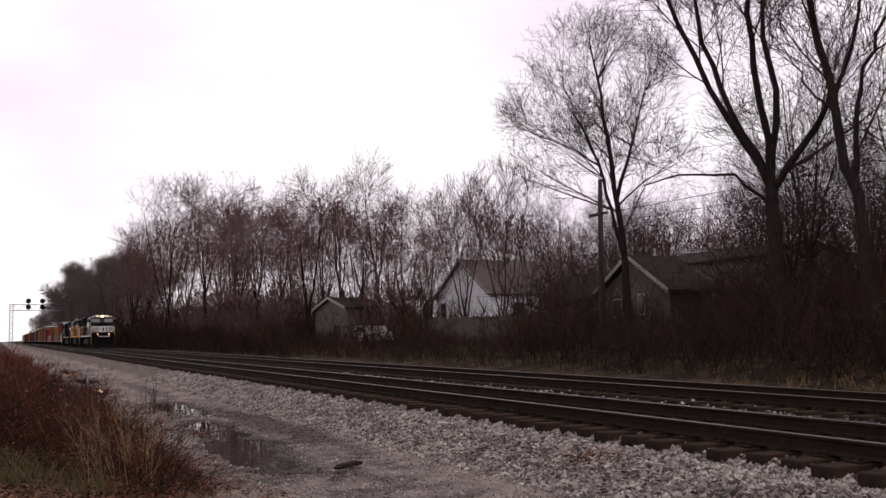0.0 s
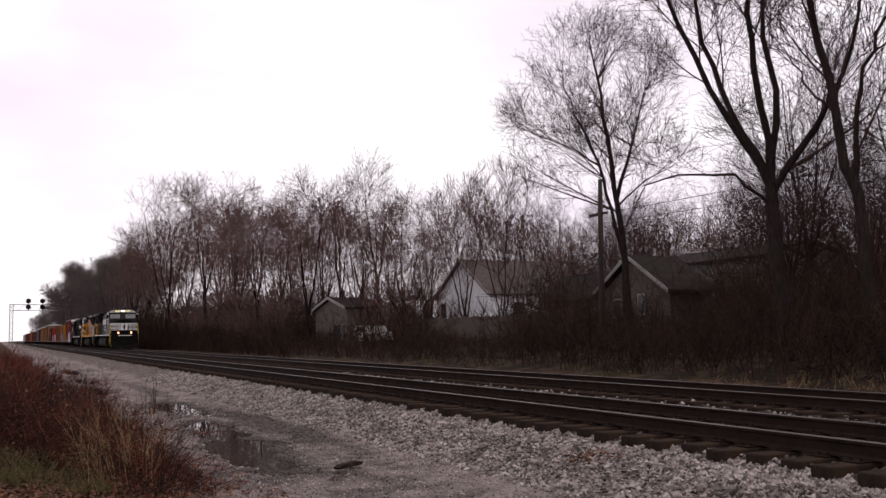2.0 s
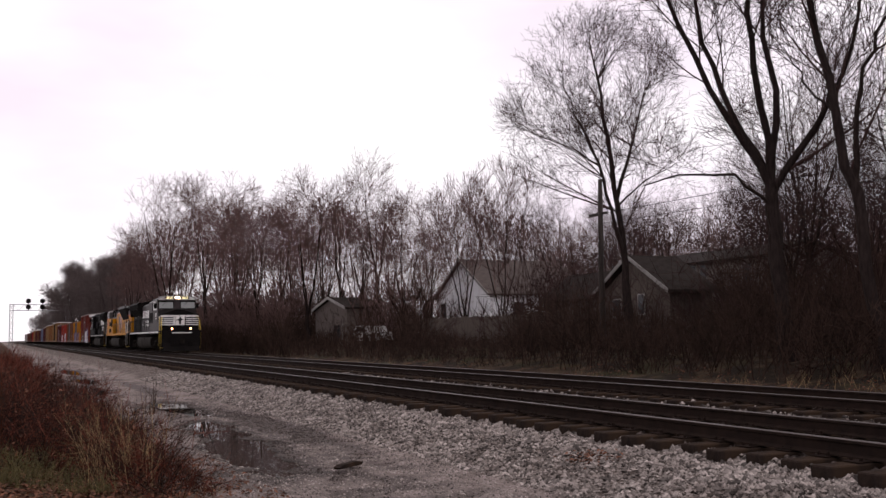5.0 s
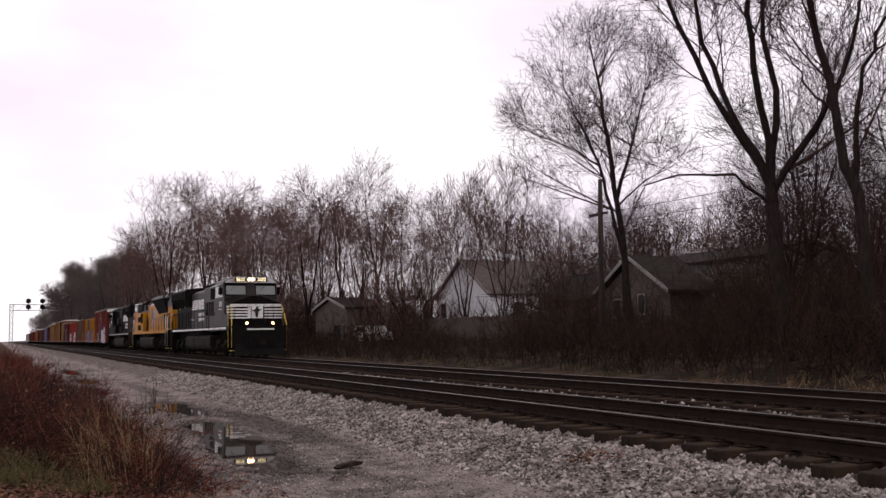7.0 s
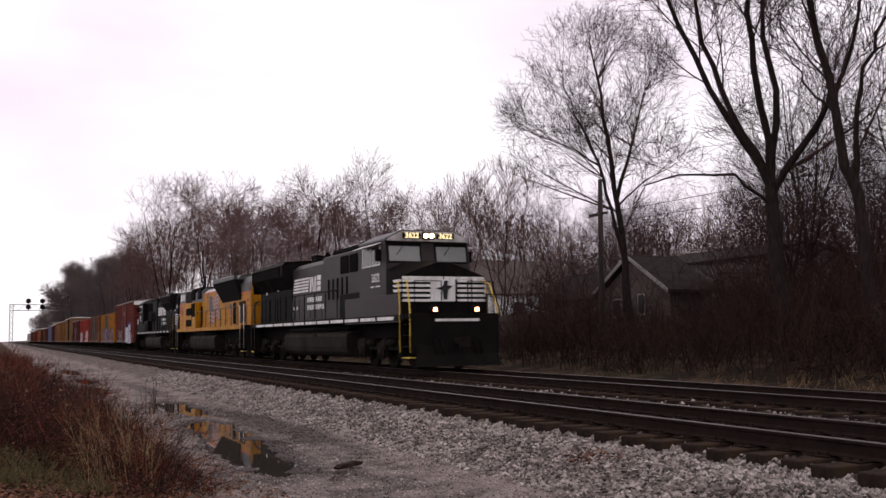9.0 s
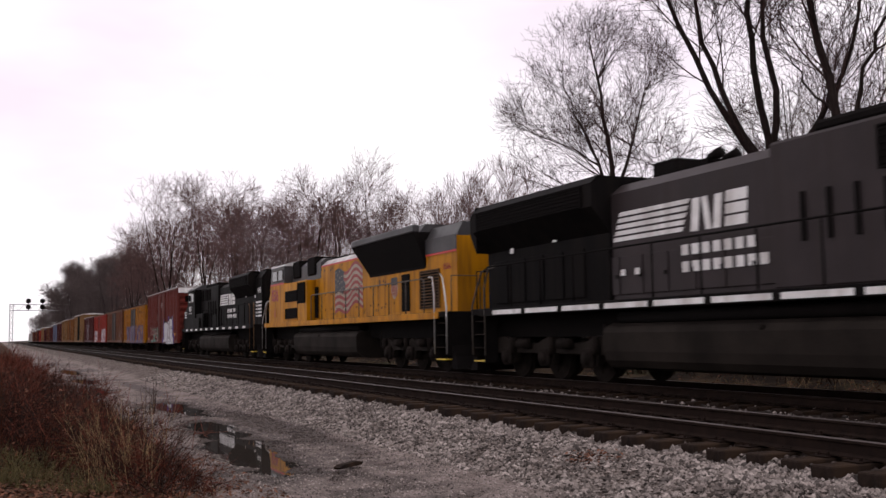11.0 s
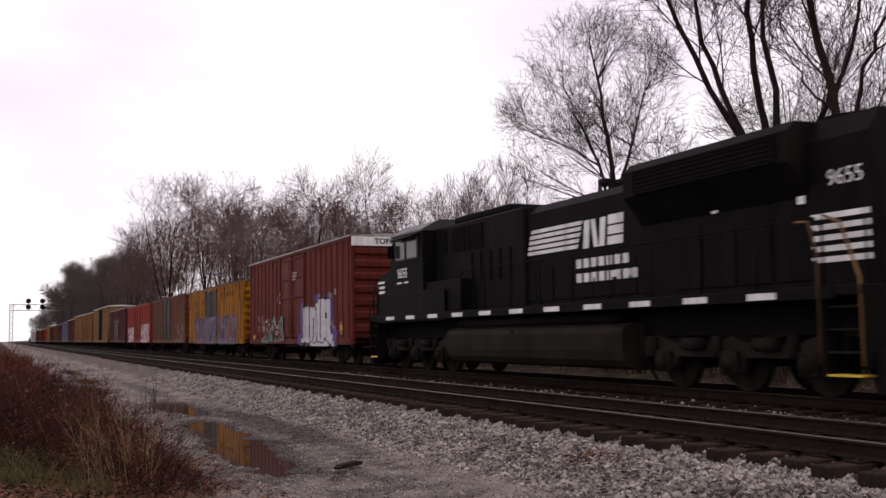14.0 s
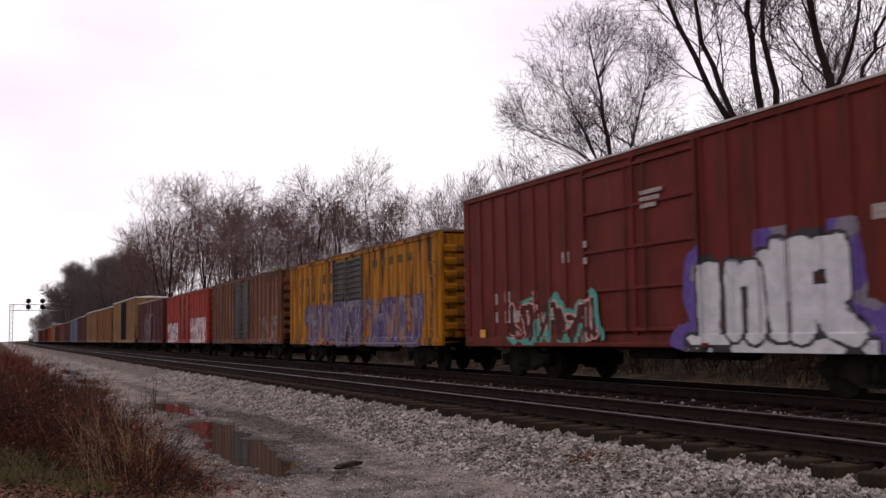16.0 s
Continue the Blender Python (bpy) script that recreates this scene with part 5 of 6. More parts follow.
def silver_tag(car):
    depth = rib_depth(15.35, (-1.75, 1.95), 9)
    bars = [(2.2, .95, 2.2, 2.05, .2), (1.75, .86, 2.65, .86, .11), (2.78, 1.0, 2.76, 2.1, .16), (2.76, 2.0, 3.32, 2.06, .16), (3.3, .95, 3.36, 2.0, .18),
            (3.55, 2.25, 3.8, 1.05, .11), (3.9, 1.0, 3.86, 2.36, .16), (4.32, 1.0, 4.3, 2.28, .23), (4.3, 2.2, 5.0, 2.26, .22), (5.07, 2.2, 5.07, 1.72, .2),
            (5.0, 1.6, 4.4, 1.55, .16), (4.7, 1.5, 5.35, .92, .2), (1.7, .8, 5.65, .8, .09)]

    letter = (0, 0, 1, 1, 1, 2, 2, 3, 3, 3, 3, 3, 4)

    def near(x, z):
        """Distance to the nearest stroke, and to the nearest stroke of another letter."""
        best = [9.0] * 5
        for (ax, az, bx, bz, w), k in zip(bars, letter):
            dx, dz = bx - ax, bz - az
            t = max(0, min(1, ((x - ax) * dx + (z - az) * dz) / (dx * dx + dz * dz)))
            q = max(abs(x - ax - t * dx), abs(z - az - t * dz)) * .55 + .45 * math.hypot(x - ax - t * dx, z - az - t * dz) - w - .055
            best[k] = min(best[k], q)
        best.sort()
        return best[0], best[1]

    def pick(x, z):
        q, other = near(x, z)
        q += .02 * noise1(x, z, 5)
        if q < -.02:
            if other < 0 and other - q < .05:
                return 1
            return 0 if q < -.06 or noise1(x, z, 3) < .35 else 3
        if q < .04:
            return 1
        if q < .34 + .25 * noise1(x, z, 1.7) and (x > 4.9 or x < 2.0 or 3.3 < x < 4.1) and z > .85 + .3 * noise1(x, z, 2):
            return 2 if noise1(x, z, 2.3) < .25 else 3
        if q < .12 and noise1(x, z, 2.1) > .1:
            return 1
        return None
    paint("graffiti", pick, (.9, 6.2, .72, 2.75), .025, depth, [M_SILVER, M_INK, M_VIOLET, M_LILAC], car, "silver block graffiti with black outline and purple edge")
    d2 = blobs(8, 6, -5.3, -1.2, .95, 1.75)

    def pick2(x, z):
        q = d2(x, z)
        if -.05 < q < -.01 and noise1(x, z, 2.2) > -.15:
            return 1
        if q < -.05:
            return 2
        if q < .11 + .12 * noise1(x, z, 1.1) and noise1(x, z, 1.3) > -.2:
            return 0
        return None
    paint("graffiti", pick2, (-5.8, -.8, .82, 2.1), .03, depth, [M_TEAL, M_PINK, M_CARMAR], car, "teal and pink spray-painted scribble")
    for x, z, w, hh in ((-6.0, 1.95, .28, .26), (-5.35, 1.98, .28, .26), (-6.0, 1.5, .26, .26), (-5.35, 1.5, .26, .3), (-4.9, 1.5, .3, .28), (-4.0, 1.95, .2, .26), (-2.6, 2.75, .3, .24),
                        (-1.65, 2.95, .12, .14), (-1.65, 2.6, .14, .14), (5.9, 2.75, .3, .22), (6.6, 1.55, .3, .12), (6.6, 1.2, .3, .1)):
        part("stencil_bar", Mesh().box(x - w / 2, x + w / 2, *((-1.598, -1.584) if -1.8 < x < 2 else (-1.494, -1.482)), z - hh / 2, z + hh / 2), M_STENCIL, car, "worn white stencil mark")
    for k in range(3):
        part("stencil_bar", Mesh().box(.35, 1.05 - .1 * k, -1.598, -1.588, 3.72 - k * .13, 3.8 - k * .13), M_STENCIL, car, "worn white stencil line")
    part("reflector", Mesh().box(6.55, 6.85, -1.552, -1.54, 1.28, 1.5), M_REFLECTOR, car, "yellow reflector patch")
    part("reflector", Mesh().box(-6.75, -6.45, -1.552, -1.54, 1.0, 1.2), M_REFLECTOR, car, "yellow reflector patch")
    letters("TOFX 887111", .27, M_INK, car, pose(15.35 / 2 + .103, .25, 4.47, 90, 0, 90), "lettering", "black lettering", 1.1, .008)


def purple_tag(car, seed, area, length, door, ribs, mats, n=7):
    depth = rib_depth(length, door, ribs)
    x0, x1, z0, z1 = area
    d = blobs(seed, n, x0 + .3, x1 - .3, z0 + .15, z1 - .1)

    def pick(x, z):
        q = d(x, z)
        if z - z0 < .14 and z - z0 > .08 and x0 + .5 < x < x1 - .8:
            return 1
        if -.035 < q < .025:
            return len(mats) - 1
        if -.15 < q < -.11:
            return 1
        worn = noise1(x * 2.6, z * .7, 1.6)
        if q < 0:
            return None if worn > .33 else (1 if worn > .12 else (2 if worn > -.12 else 0))
        if q < .2 + .2 * noise1(x, z, 1.5) and worn < .15:
            return 2 if worn > -.1 else 0
        return None
    paint("graffiti", pick, area, .045, depth, mats, car, "sprayed graffiti along the lower side")


def consist_cars():
    c = boxcar("oxide-red ribbed steel boxcar with silver graffiti and a white end band", 94.05 + 8.57, 15.35, 4.75, M_TOFX, (-1.75, 1.95), end_white=True)
    silver_tag(c)
    c = boxcar("faded yellow ribbed boxcar with a grey door and purple graffiti", 111.2 + 8.6, 15.6, 4.12, M_CARYEL, (-1.75, 1.4), M_CARGREY, 9, 15, roof_m=M_RUSTROOF)
    purple_tag(c, 5, (-5.9, 6.8, .74, 2.35), 15.6, (-1.75, 1.4), 9, [M_PURPLE, M_LILAC, M_GREYLILAC, M_DEEP], 10)
    for x in (-6.4, -5.6, -4.8, -3.4, -2.6):
        part("stencil_block", Mesh().box(x, x + .5, -1.494, -1.482, 3.1, 3.45), M_FADED, c, "faded dark stencil block")
        part("stencil_block", Mesh().box(x, x + .4, -1.494, -1.482, 2.45, 2.75), M_FADED, c, "faded dark stencil block")
    for k in range(5):
        part("stencil_block", Mesh().box(2.2 + k * .75, 2.75 + k * .75, -1.494, -1.482, 3.35, 3.6), M_FADED, c, "faded dark stencil block")
    c = boxcar("rust-brown ribbed boxcar with a dark corrugated door", 128.4 + 8.5, 15.2, 4.18, M_CARBROWN, (-1.6, 1.6), M_CARGREY, 8, 12, roof_m=M_RUSTROOF)
    purple_tag(c, 9, (3.6, 7.3, .85, 2.1), 15.2, (-1.6, 1.6), 8, [M_LILAC, M_CARTAN, M_CARBROWN], 3)
    c = boxcar("bright red ribbed boxcar with pale graffiti", 145.3 + 8.6, 15.9, 4.18, M_CARRED, (-1.6, 1.6), None, 8, roof_m=M_RUSTROOF)
    purple_tag(c, 12, (-7.5, -2.5, .8, 2.2), 15.9, (-1.6, 1.6), 8, [M_PINK, M_SILVER, M_LILAC], 4)
    purple_tag(c, 13, (1.8, 7.5, .8, 2.4), 15.9, (-1.6, 1.6), 8, [M_LILAC, M_SILVER, M_PINK], 5)
    c = boxcar("dark maroon ribbed boxcar with white graffiti", 162.8 + 8.3, 14.6, 4.3, M_CARMAR, (-1.6, 1.6), None, 8)
    purple_tag(c, 14, (-3.5, 3.5, .8, 3.2), 14.6, (-1.6, 1.6), 8, [M_CARMAR, M_LILAC, M_CARMAR], 5)
    boxcar("tall tan high-cube boxcar with a dark door", 180.0 + 10.4, 19.0, 5.05, M_CARTAN, (-1.0, 2.8), M_BLACK_DULL, 9, roof_m=M_WHITE)
    boxcar("orange-tan boxcar with a pale roof", 201.2 + 8.9, 16.2, 4.85, M_CARORG, (-1.6, 1.6), None, 8, roof_m=M_WHITE)
    boxcar("tall tan boxcar with a pale roof", 219.4 + 8.9, 16.2, 4.95, M_CARTAN, (-1.6, 1.6), None, 8, roof_m=M_WHITE)
    s = 237.4
    rest = [("dark maroon boxcar with a pale roof", M_CARMAR, 4.7, 16), ("blue-grey boxcar", M_CARBLUE, 4.6, 16), ("maroon boxcar", M_CARMAR, 4.4, 15.6), ("rust-brown boxcar", M_CARBROWN, 4.5, 16),
            ("maroon boxcar", M_CARMAR, 4.4, 16), ("tan boxcar with a pale roof", M_CARTAN, 4.9, 18), ("red boxcar", M_CARRED, 4.4, 16), ("maroon boxcar", M_CARMAR, 4.5, 16), ("rust-brown boxcar", M_CARBROWN, 4.3, 16),
            ("maroon boxcar", M_CARMAR, 4.4, 16), ("rust-brown boxcar", M_CARBROWN, 4.4, 16), ("pale grey boxcar", M_CARROOF, 4.3, 16), ("pale grey boxcar", M_CARROOF, 4.3, 16), ("pale grey boxcar", M_CARROOF, 4.3, 16)]
    for label, m, top, ln in rest:
        boxcar("distant " + label + " far back", s + ln / 2 + .8, ln, top, m, (-1.6, 1.6), None, 6, detail=False, roof_m=M_WHITE if "pale roof" in label else None)
        s += ln + 1.7


# ---- locomotives ----
def loco_truck(parent, x, flip):
    tk = part("truck", Mesh().box(-2.2, 2.2, -.5, .5, .55, .95, .05), M_UNDER, parent)
    tk.matrix_local = pose(x, 0, 0)
    for s in (-1, 1):
        f = Mesh().prism([(-2.65, .62), (-2.6, .98), (-2.1, 1.02), (-1.6, .86), (-.4, .86), (0, 1.0), (.4, .86), (1.6, .86), (2.1, 1.02), (2.6, .98), (2.65, .62), (2.2, .6), (2.1, .36), (1.65, .36),
                          (1.5, .62), (.35, .62), (.25, .36), (-.25, .36), (-.35, .62), (-1.5, .62), (-1.65, .36), (-2.1, .36), (-2.2, .6)], s * .98, s * 1.14)
        part("side_frame", f, M_TANK, tk)
        for dx in (-1.85, 0, 1.85):
            j = Mesh().box(dx - .21, dx + .21, s * 1.14, s * 1.26, .32, .74, .04)
            j.tube([(dx, s * 1.2, .52), (dx, s * 1.31, .52)], .15, 12)
            part("axle_box", j, M_UNDER, tk)
            part("spring", Mesh().tube([(dx + .32, s * 1.2, .62), (dx + .32, s * 1.2, 1.0)], .09, 8), M_UNDER, tk)
        for dx in (-.95, .95):
            part("brake_cylinder", Mesh().tube([(dx - .25, s * 1.22, .85), (dx + .25, s * 1.22, .85)], .12, 10), M_UNDER, tk)
        part("sand_pipe", Mesh().tube([(2.5, s * 1.2, 1.25), (2.55, s * 1.2, .7), (2.5, s * .9, .15)], .03, 6), M_UNDER, tk)
    for dx in (-1.85, 0, 1.85):
        w = new("wheelset", WHEEL_LOCO)
        w.parent, w.matrix_local = tk, pose(dx, 0, .52)
        WHEELS.append((w, (dx, .52), .52, flip))
    return tk


def under_loco(lo, flip, L, tank, deck, sill, stripe):
    """Deck, tank, trucks, couplers, plough, steps and handrails."""
    E = L / 2 - .8
    part("deck", Mesh().box(-E, E, -1.52, 1.52, deck - .16, deck, .02), M_BLACK_DULL, lo)
    part("frame", Mesh().box(-E + .3, E - .3, -.9, .9, 1.0, deck - .16), M_BLACK_DULL, lo)
    for s in (-1, 1):
        part("side_sill", Mesh().box(-E + .5, E - .5, s * 1.5, s * 1.545, deck - .2, deck - .01, .008), sill, lo)
        for k in range(11):
            if stripe:
                x = -E + 1.2 + k * (2 * E - 2.4) / 11
                gap = (2 * E - 2.4) / 11 * (.3 if stripe == 2 else .06)
                part("sill_stripe", Mesh().box(x + gap, x + (2 * E - 2.4) / 11 - gap, s * 1.546, s * 1.552, deck - .17, deck - .06), M_WHITE, lo, "white sill stripe")
    t0, t1 = tank
    half = [(1.0, .32), (1.3, .38), (1.42, .52), (1.46, .7), (1.47, 1.08), (1.4, 1.2), (1.2, 1.28)]
    tk = Mesh().prism(half + [(-a, b) for a, b in reversed(half)], t0, t1, 'x')
    part("fuel_tank", tk, M_TANK, lo, "dusty grey fuel tank")
    for s in (-1, 1):
        part("air_reservoir", Mesh().tube([(t0 + .3, s * 1.2, 1.38), (t1 - .4, s * 1.2, 1.38)], .12, 10), M_BLACK_DULL, lo)
        part("tank_cap", Mesh().tube([((t0 + t1) / 2 + .4, s * 1.36, 1.12), ((t0 + t1) / 2 + .4, s * 1.48, 1.14)], .05, 8), M_UNDER, lo)
    for x in (-7.1, 7.1):
        loco_truck(lo, x, flip)
    for e in (-1, 1):
        coupler(lo, e * L / 2, e)
        part("pilot", Mesh().box(e * (E - .08), e * (E + .02), -1.5, 1.5, .5, deck, .02), M_BLACK_DULL, lo)
        pl = Mesh().prism([(e * (E + .02), .14), (e * (E + .42), .14), (e * (E + .2), .5), (e * (E + .12), .78), (e * (E + .02), .78)], -1.35, 1.35)
        part("snow_plough", pl, M_BLACK_DULL, lo)
        for k, y in enumerate((-.75, -.55, .55, .75)):
            part("air_hose", Mesh().tube([(e * (E + .02), y, .95), (e * (E + .22), y, .85), (e * (E + .26), y, .5)], .025, 6), M_BLACK_DULL, lo)
        for s in (-1, 1):
            for k in range(4):
                z = .38 + k * .34
                part("step", Mesh().box(e * (E - .1), e * (E - .75), s * (1.5 - .02 * k), s * (1.15 - .02 * k), z, z + .035, .006), M_UNDER if k else M_YELLOW, lo)
            part("step_side", Mesh().box(e * (E - .76), e * (E - .8), s * 1.15, s * 1.52, .36, deck - .16), M_BLACK_DULL, lo)


def rails(lo, x0, x1, deck, m, every=1.35, tall=1.05, sides=(-1, 1)):
    n = max(2, round((x1 - x0) / every))
    for s in sides:
        part("handrail", Mesh().tube([(x0, s * 1.48, deck + tall - .15), (x0 + .15, s * 1.48, deck + tall), (x1 - .15, s * 1.48, deck + tall), (x1, s * 1.48, deck + tall - .15)], .02, 6), m, lo)
        for k in range(n + 1):
            x = x0 + (x1 - x0) * k / n
            part("handrail_post", Mesh().tube([(x, s * 1.48, deck - .1), (x, s * 1.48, deck + tall - .02)], .02, 6), m, lo)


def front_rails(lo, e, E, deck, m, bars=M_YELLOW):
    """Grab rails beside the steps and across the end platform."""
    for s in (-1, 1):
        part("grab_rail", Mesh().tube([(e * (E - .05), s * 1.5, .55), (e * (E - .05), s * 1.5, deck + .1), (e * (E - .45), s * 1.42, deck + .95), (e * (E - .9), s * 1.3, deck + 1.1)], .024, 6), bars, lo)
        part("grab_rail", Mesh().tube([(e * (E - .82), s * 1.53, .55), (e * (E - .82), s * 1.53, deck + .5), (e * (E - 1.0), s * 1.5, deck + 1.0), (e * (E - 1.3), s * 1.48, deck + 1.02)], .024, 6), bars, lo)
        part("end_rail", Mesh().tube([(e * (E - .03), s * 1.35, deck), (e * (E - .03), s * 1.35, deck + 1.0), (e * (E - .03), s * .45, deck + 1.0), (e * (E - .03), s * .45, deck)], .02, 6), m, lo)


def grille(lo, x0, x1, y, z0, z1, m, n=8, name="grille"):
    s = 1 if y > 0 else -1
    g = part(name, Mesh().box(x0, x1, y, y + s * .012, z0, z1), M_BLACK_DULL, lo)
    for k in range(n):
        z = z0 + (k + .5) * (z1 - z0) / n
        part("slat", Mesh().box(x0 + .01, x1 - .01, y + s * .012, y + s * .035, z - .012, z + .018), m, g)
    fr = Mesh()
    for a, b, c, d in ((x0 - .03, x0, z0 - .03, z1 + .03), (x1, x1 + .03, z0 - .03, z1 + .03), (x0, x1, z0 - .03, z0), (x0, x1, z1, z1 + .03)):
        fr.box(a, b, y, y + s * .04, c, d)
    part("grille_frame", fr, m, g)


def side_at(s, x, y, z):
    return pose(x, s * y, z, 90, 0, 0 if s < 0 else 180)


def black_loco(label, number, centre, flip, lead, old):
    """A six-axle road locomotive: wide nose, cab, equipment cabinets, long hood, radiator wings."""
    L = 22.3
    lo = thing("locomotive", label, "locomotive", None, "three locomotives pulling the train")
    ROLLING.append((lo, centre, flip))
    deck = 1.74
    E = L / 2 - .8
    under_loco(lo, flip, L, (-4.25, 4.2), deck, M_BLACK, 2 if old else 1)
    # nose
    nx0, nx1 = 8.3, 9.5
    n = Mesh()
    pts0 = [(-1.5, deck), (1.5, deck), (1.5, 3.2), (.8, 3.5), (-.8, 3.5), (-1.5, 3.2)]
    pts1 = [(-1.44, deck), (1.44, deck), (1.44, 2.95), (.25, 3.38), (-.25, 3.38), (-1.44, 2.95)]
    v = [(nx0, *p) for p in pts0] + [(nx1, *p) for p in pts1]
    n.add(v, [tuple(range(5, -1, -1)), tuple(range(6, 12))] + [(i, (i + 1) % 6, 6 + (i + 1) % 6, 6 + i) for i in range(6)])
    skin = M_GREYBLACK if lead else M_BLACK
    part("nose", n, M_BLACK, lo)
    nd = Mesh().box(nx1, nx1 + .02, .42, .46, deck + .05, 2.84).box(nx1, nx1 + .02, .96, 1.0, deck + .05, 2.84).box(nx1, nx1 + .02, .46, .96, 2.1, 2.14)
    part("nose_door", nd, M_BLACK, lo)
    for s in (-1, 1):
        for k in range(5):
            z = 2.80 - k * .155
            st = Mesh()
            st.box(nx1 + .004, nx1 + .012, s * .47, s * 1.42, z - .045, z + .035)
            st.prism([(nx1 - .1 - .42 - .16 * k * 0, z - .045), (nx1 - .02, z - .045), (nx1 - .02, z + .035), (nx1 - .62, z + .035)], s * 1.431, s * 1.5)
            part("nose_stripe", st, M_WHITE, lo, "white stripe on the nose")
        part("nose_band", Mesh().box(nx1 + .004, nx1 + .014, s * .02, s * 1.43, 2.84, 2.93), M_WHITE, lo)
    part("nose_panel", Mesh().box(nx1 + .004, nx1 + .012, -.46, .4, 2.14, 2.84), M_WHITE, lo, "white emblem panel")
    em = Mesh().prism([(-.02, 2.2), (.1, 2.2), (.14, 2.5), (.3, 2.62), (.12, 2.66), (.14, 2.8), (.02, 2.8), (-.05, 2.62), (-.3, 2.55), (-.06, 2.5)], nx1 + .034, nx1 + .042, 'x')
    part("emblem", em, M_INK, lo, "plain dark emblem shape")
    part("platform_stripe", Mesh().box(E + .021, E + .03, -.7, .8, 1.5, 1.58), M_WHITE, lo, "white bar on the pilot")
    for s in (-1, 1):
        hs = part("ditch_light", Mesh().tube([(E - .15, s * .71, 1.86), (E + .06, s * .71, 1.86)], .13, 14), M_BLACK_DULL, lo)
        part("lens", Mesh().tube([(E + .061, s * .71, 1.86), (E + .075, s * .71, 1.86)], .075, 14), M_DITCH if lead else M_GLASS, hs, "glowing lamp lens" if lead else "")
    # cab
    cx0, cx1 = 5.75, 8.32
    cab = Mesh().prism([(cx0, deck), (cx1, deck), (cx1, 3.4), (cx1 - .12, 4.12), (cx1 - .12, 4.2), (cx0, 4.2)], -1.5, 1.5)
    part("cab", cab, skin, lo)
    rf = Mesh().prism([(-1.52, 4.18), (1.52, 4.18), (1.5, 4.24), (.95, 4.52), (-.95, 4.52), (-1.5, 4.24)], cx0 - .05, cx1 - .02, 'x')
    part("cab_roof", rf, mat("roof_grey_black", (0.06, 0.058, 0.06), (0.03, 0.028, 0.03), 2, 0.5), lo)
    part("brow", Mesh().prism([(-1.46, 4.16), (1.46, 4.16), (1.44, 4.24), (.92, 4.49), (-.92, 4.49), (-1.44, 4.24)], cx1 - .02, cx1 + .02, 'x'), M_ROOFPALE if lead else M_BLACK, lo)
    for y0, y1 in ((-1.38, -.3), (.3, 1.38)):
        tilt = .16
        w = Mesh()
        w.add([(cx1 + .014, y0, 3.5), (cx1 + .014, y1, 3.5), (cx1 - .088, y1, 4.06), (cx1 - .088, y0, 4.06)], [(0, 1, 2, 3)])
        f = Mesh()
        f.prism([(cx1 - .05, 3.42), (cx1 + .012, 3.44), (cx1 - .096, 4.12), (cx1 - .15, 4.1)], y0 - .06, y1 + .06)
        fo = part("windscreen", f, M_BLACK_DULL, lo)
        part("pane", w, M_GLASS_SKY, fo, "cab windscreen glass")
        part("wiper", Mesh().tube([(cx1 + .03, (y0 + y1) / 2, 4.1), (cx1 + .04, (y0 + y1) / 2 - .3, 3.7)], .012, 4), M_BLACK_DULL, fo)
    hl = part("headlight", Mesh().box(cx1 - .02, cx1 + .06, -.24, .24, 4.22, 4.46, .03), M_BLACK_DULL, lo)
    for y in (-.1, .1):
        part("lens", Mesh().tube([(cx1 + .061, y, 4.34), (cx1 + .075, y, 4.34)], .075, 14), M_LAMP if lead else M_GLASS, hl, "glowing headlamp lens" if lead else "")
    for s in (-1, 1):
        nb = part("number_board", Mesh().box(cx1, cx1 + .05, s * .28, s * .92, 4.24, 4.43, .01), M_BLACK_DULL, lo)
        letters(number, .235, M_BOARD if lead else M_WHITE, nb, pose(cx1 + .054, s * .6, 4.335, 90, 0, 90), "digits", "", 1.05, .006)
        # side windows
        for a, b in ((6.1, 6.95), (7.05, 7.85)):
            wf = part("side_window", Mesh().box(a, b, s * 1.5, s * 1.53, 3.38, 4.05, .01), M_CHROME if lead else M_UPRAIL, lo)
            part("pane", Mesh().box(a + .05, b - .05, s * 1.531, s * 1.535, 3.43, 4.0), M_GLASS, wf)
        part("mirror", Mesh().box(7.95, 8.0, s * 1.53, s * 1.75, 3.5, 3.9, .01), M_BLACK_DULL, lo)
        part("sunshade", Mesh().prism([(s * 1.5, 4.1), (s * 1.82, 4.0), (s * 1.82, 4.02), (s * 1.5, 4.14)], 6.0, 7.9, 'x'), M_ROOFPALE if lead else M_BLACK, lo)
        letters(number, .42 if not lead else .4, M_WHITE, lo, side_at(s, 7.35, 1.506, 2.98), "digits", "white cab number", .95, .004)
        part("stencil_bars", Mesh().box(6.9, 7.2, s * 1.502, s * 1.506, 2.68, 2.73).box(7.4, 7.8, s * 1.502, s * 1.506, 2.68, 2.73), M_WHITE, lo)
        part("reflector", Mesh().box(8.6, 8.8, s * 1.5, s * 1.508, 1.9, 2.2), M_WHITE, lo) if lead else None
    # cabinets behind the cab, level with its side
    for s in (-1, 1):
        part("side_cabinet", Mesh().box(4.2, 9.6, s * 1.49, s * 1.515, deck - .25, deck + .65, .02), skin, lo)
        part("cabinet", Mesh().box(3.3, cx0, s * .8, s * 1.42, deck, 2.62, .03), M_BLACK, lo)
    part("blower_room", Mesh().box(.3, cx0, -1.1, 1.1, deck, 4.22, .05), skin, lo)
    rnd = random.Random(3 + old)
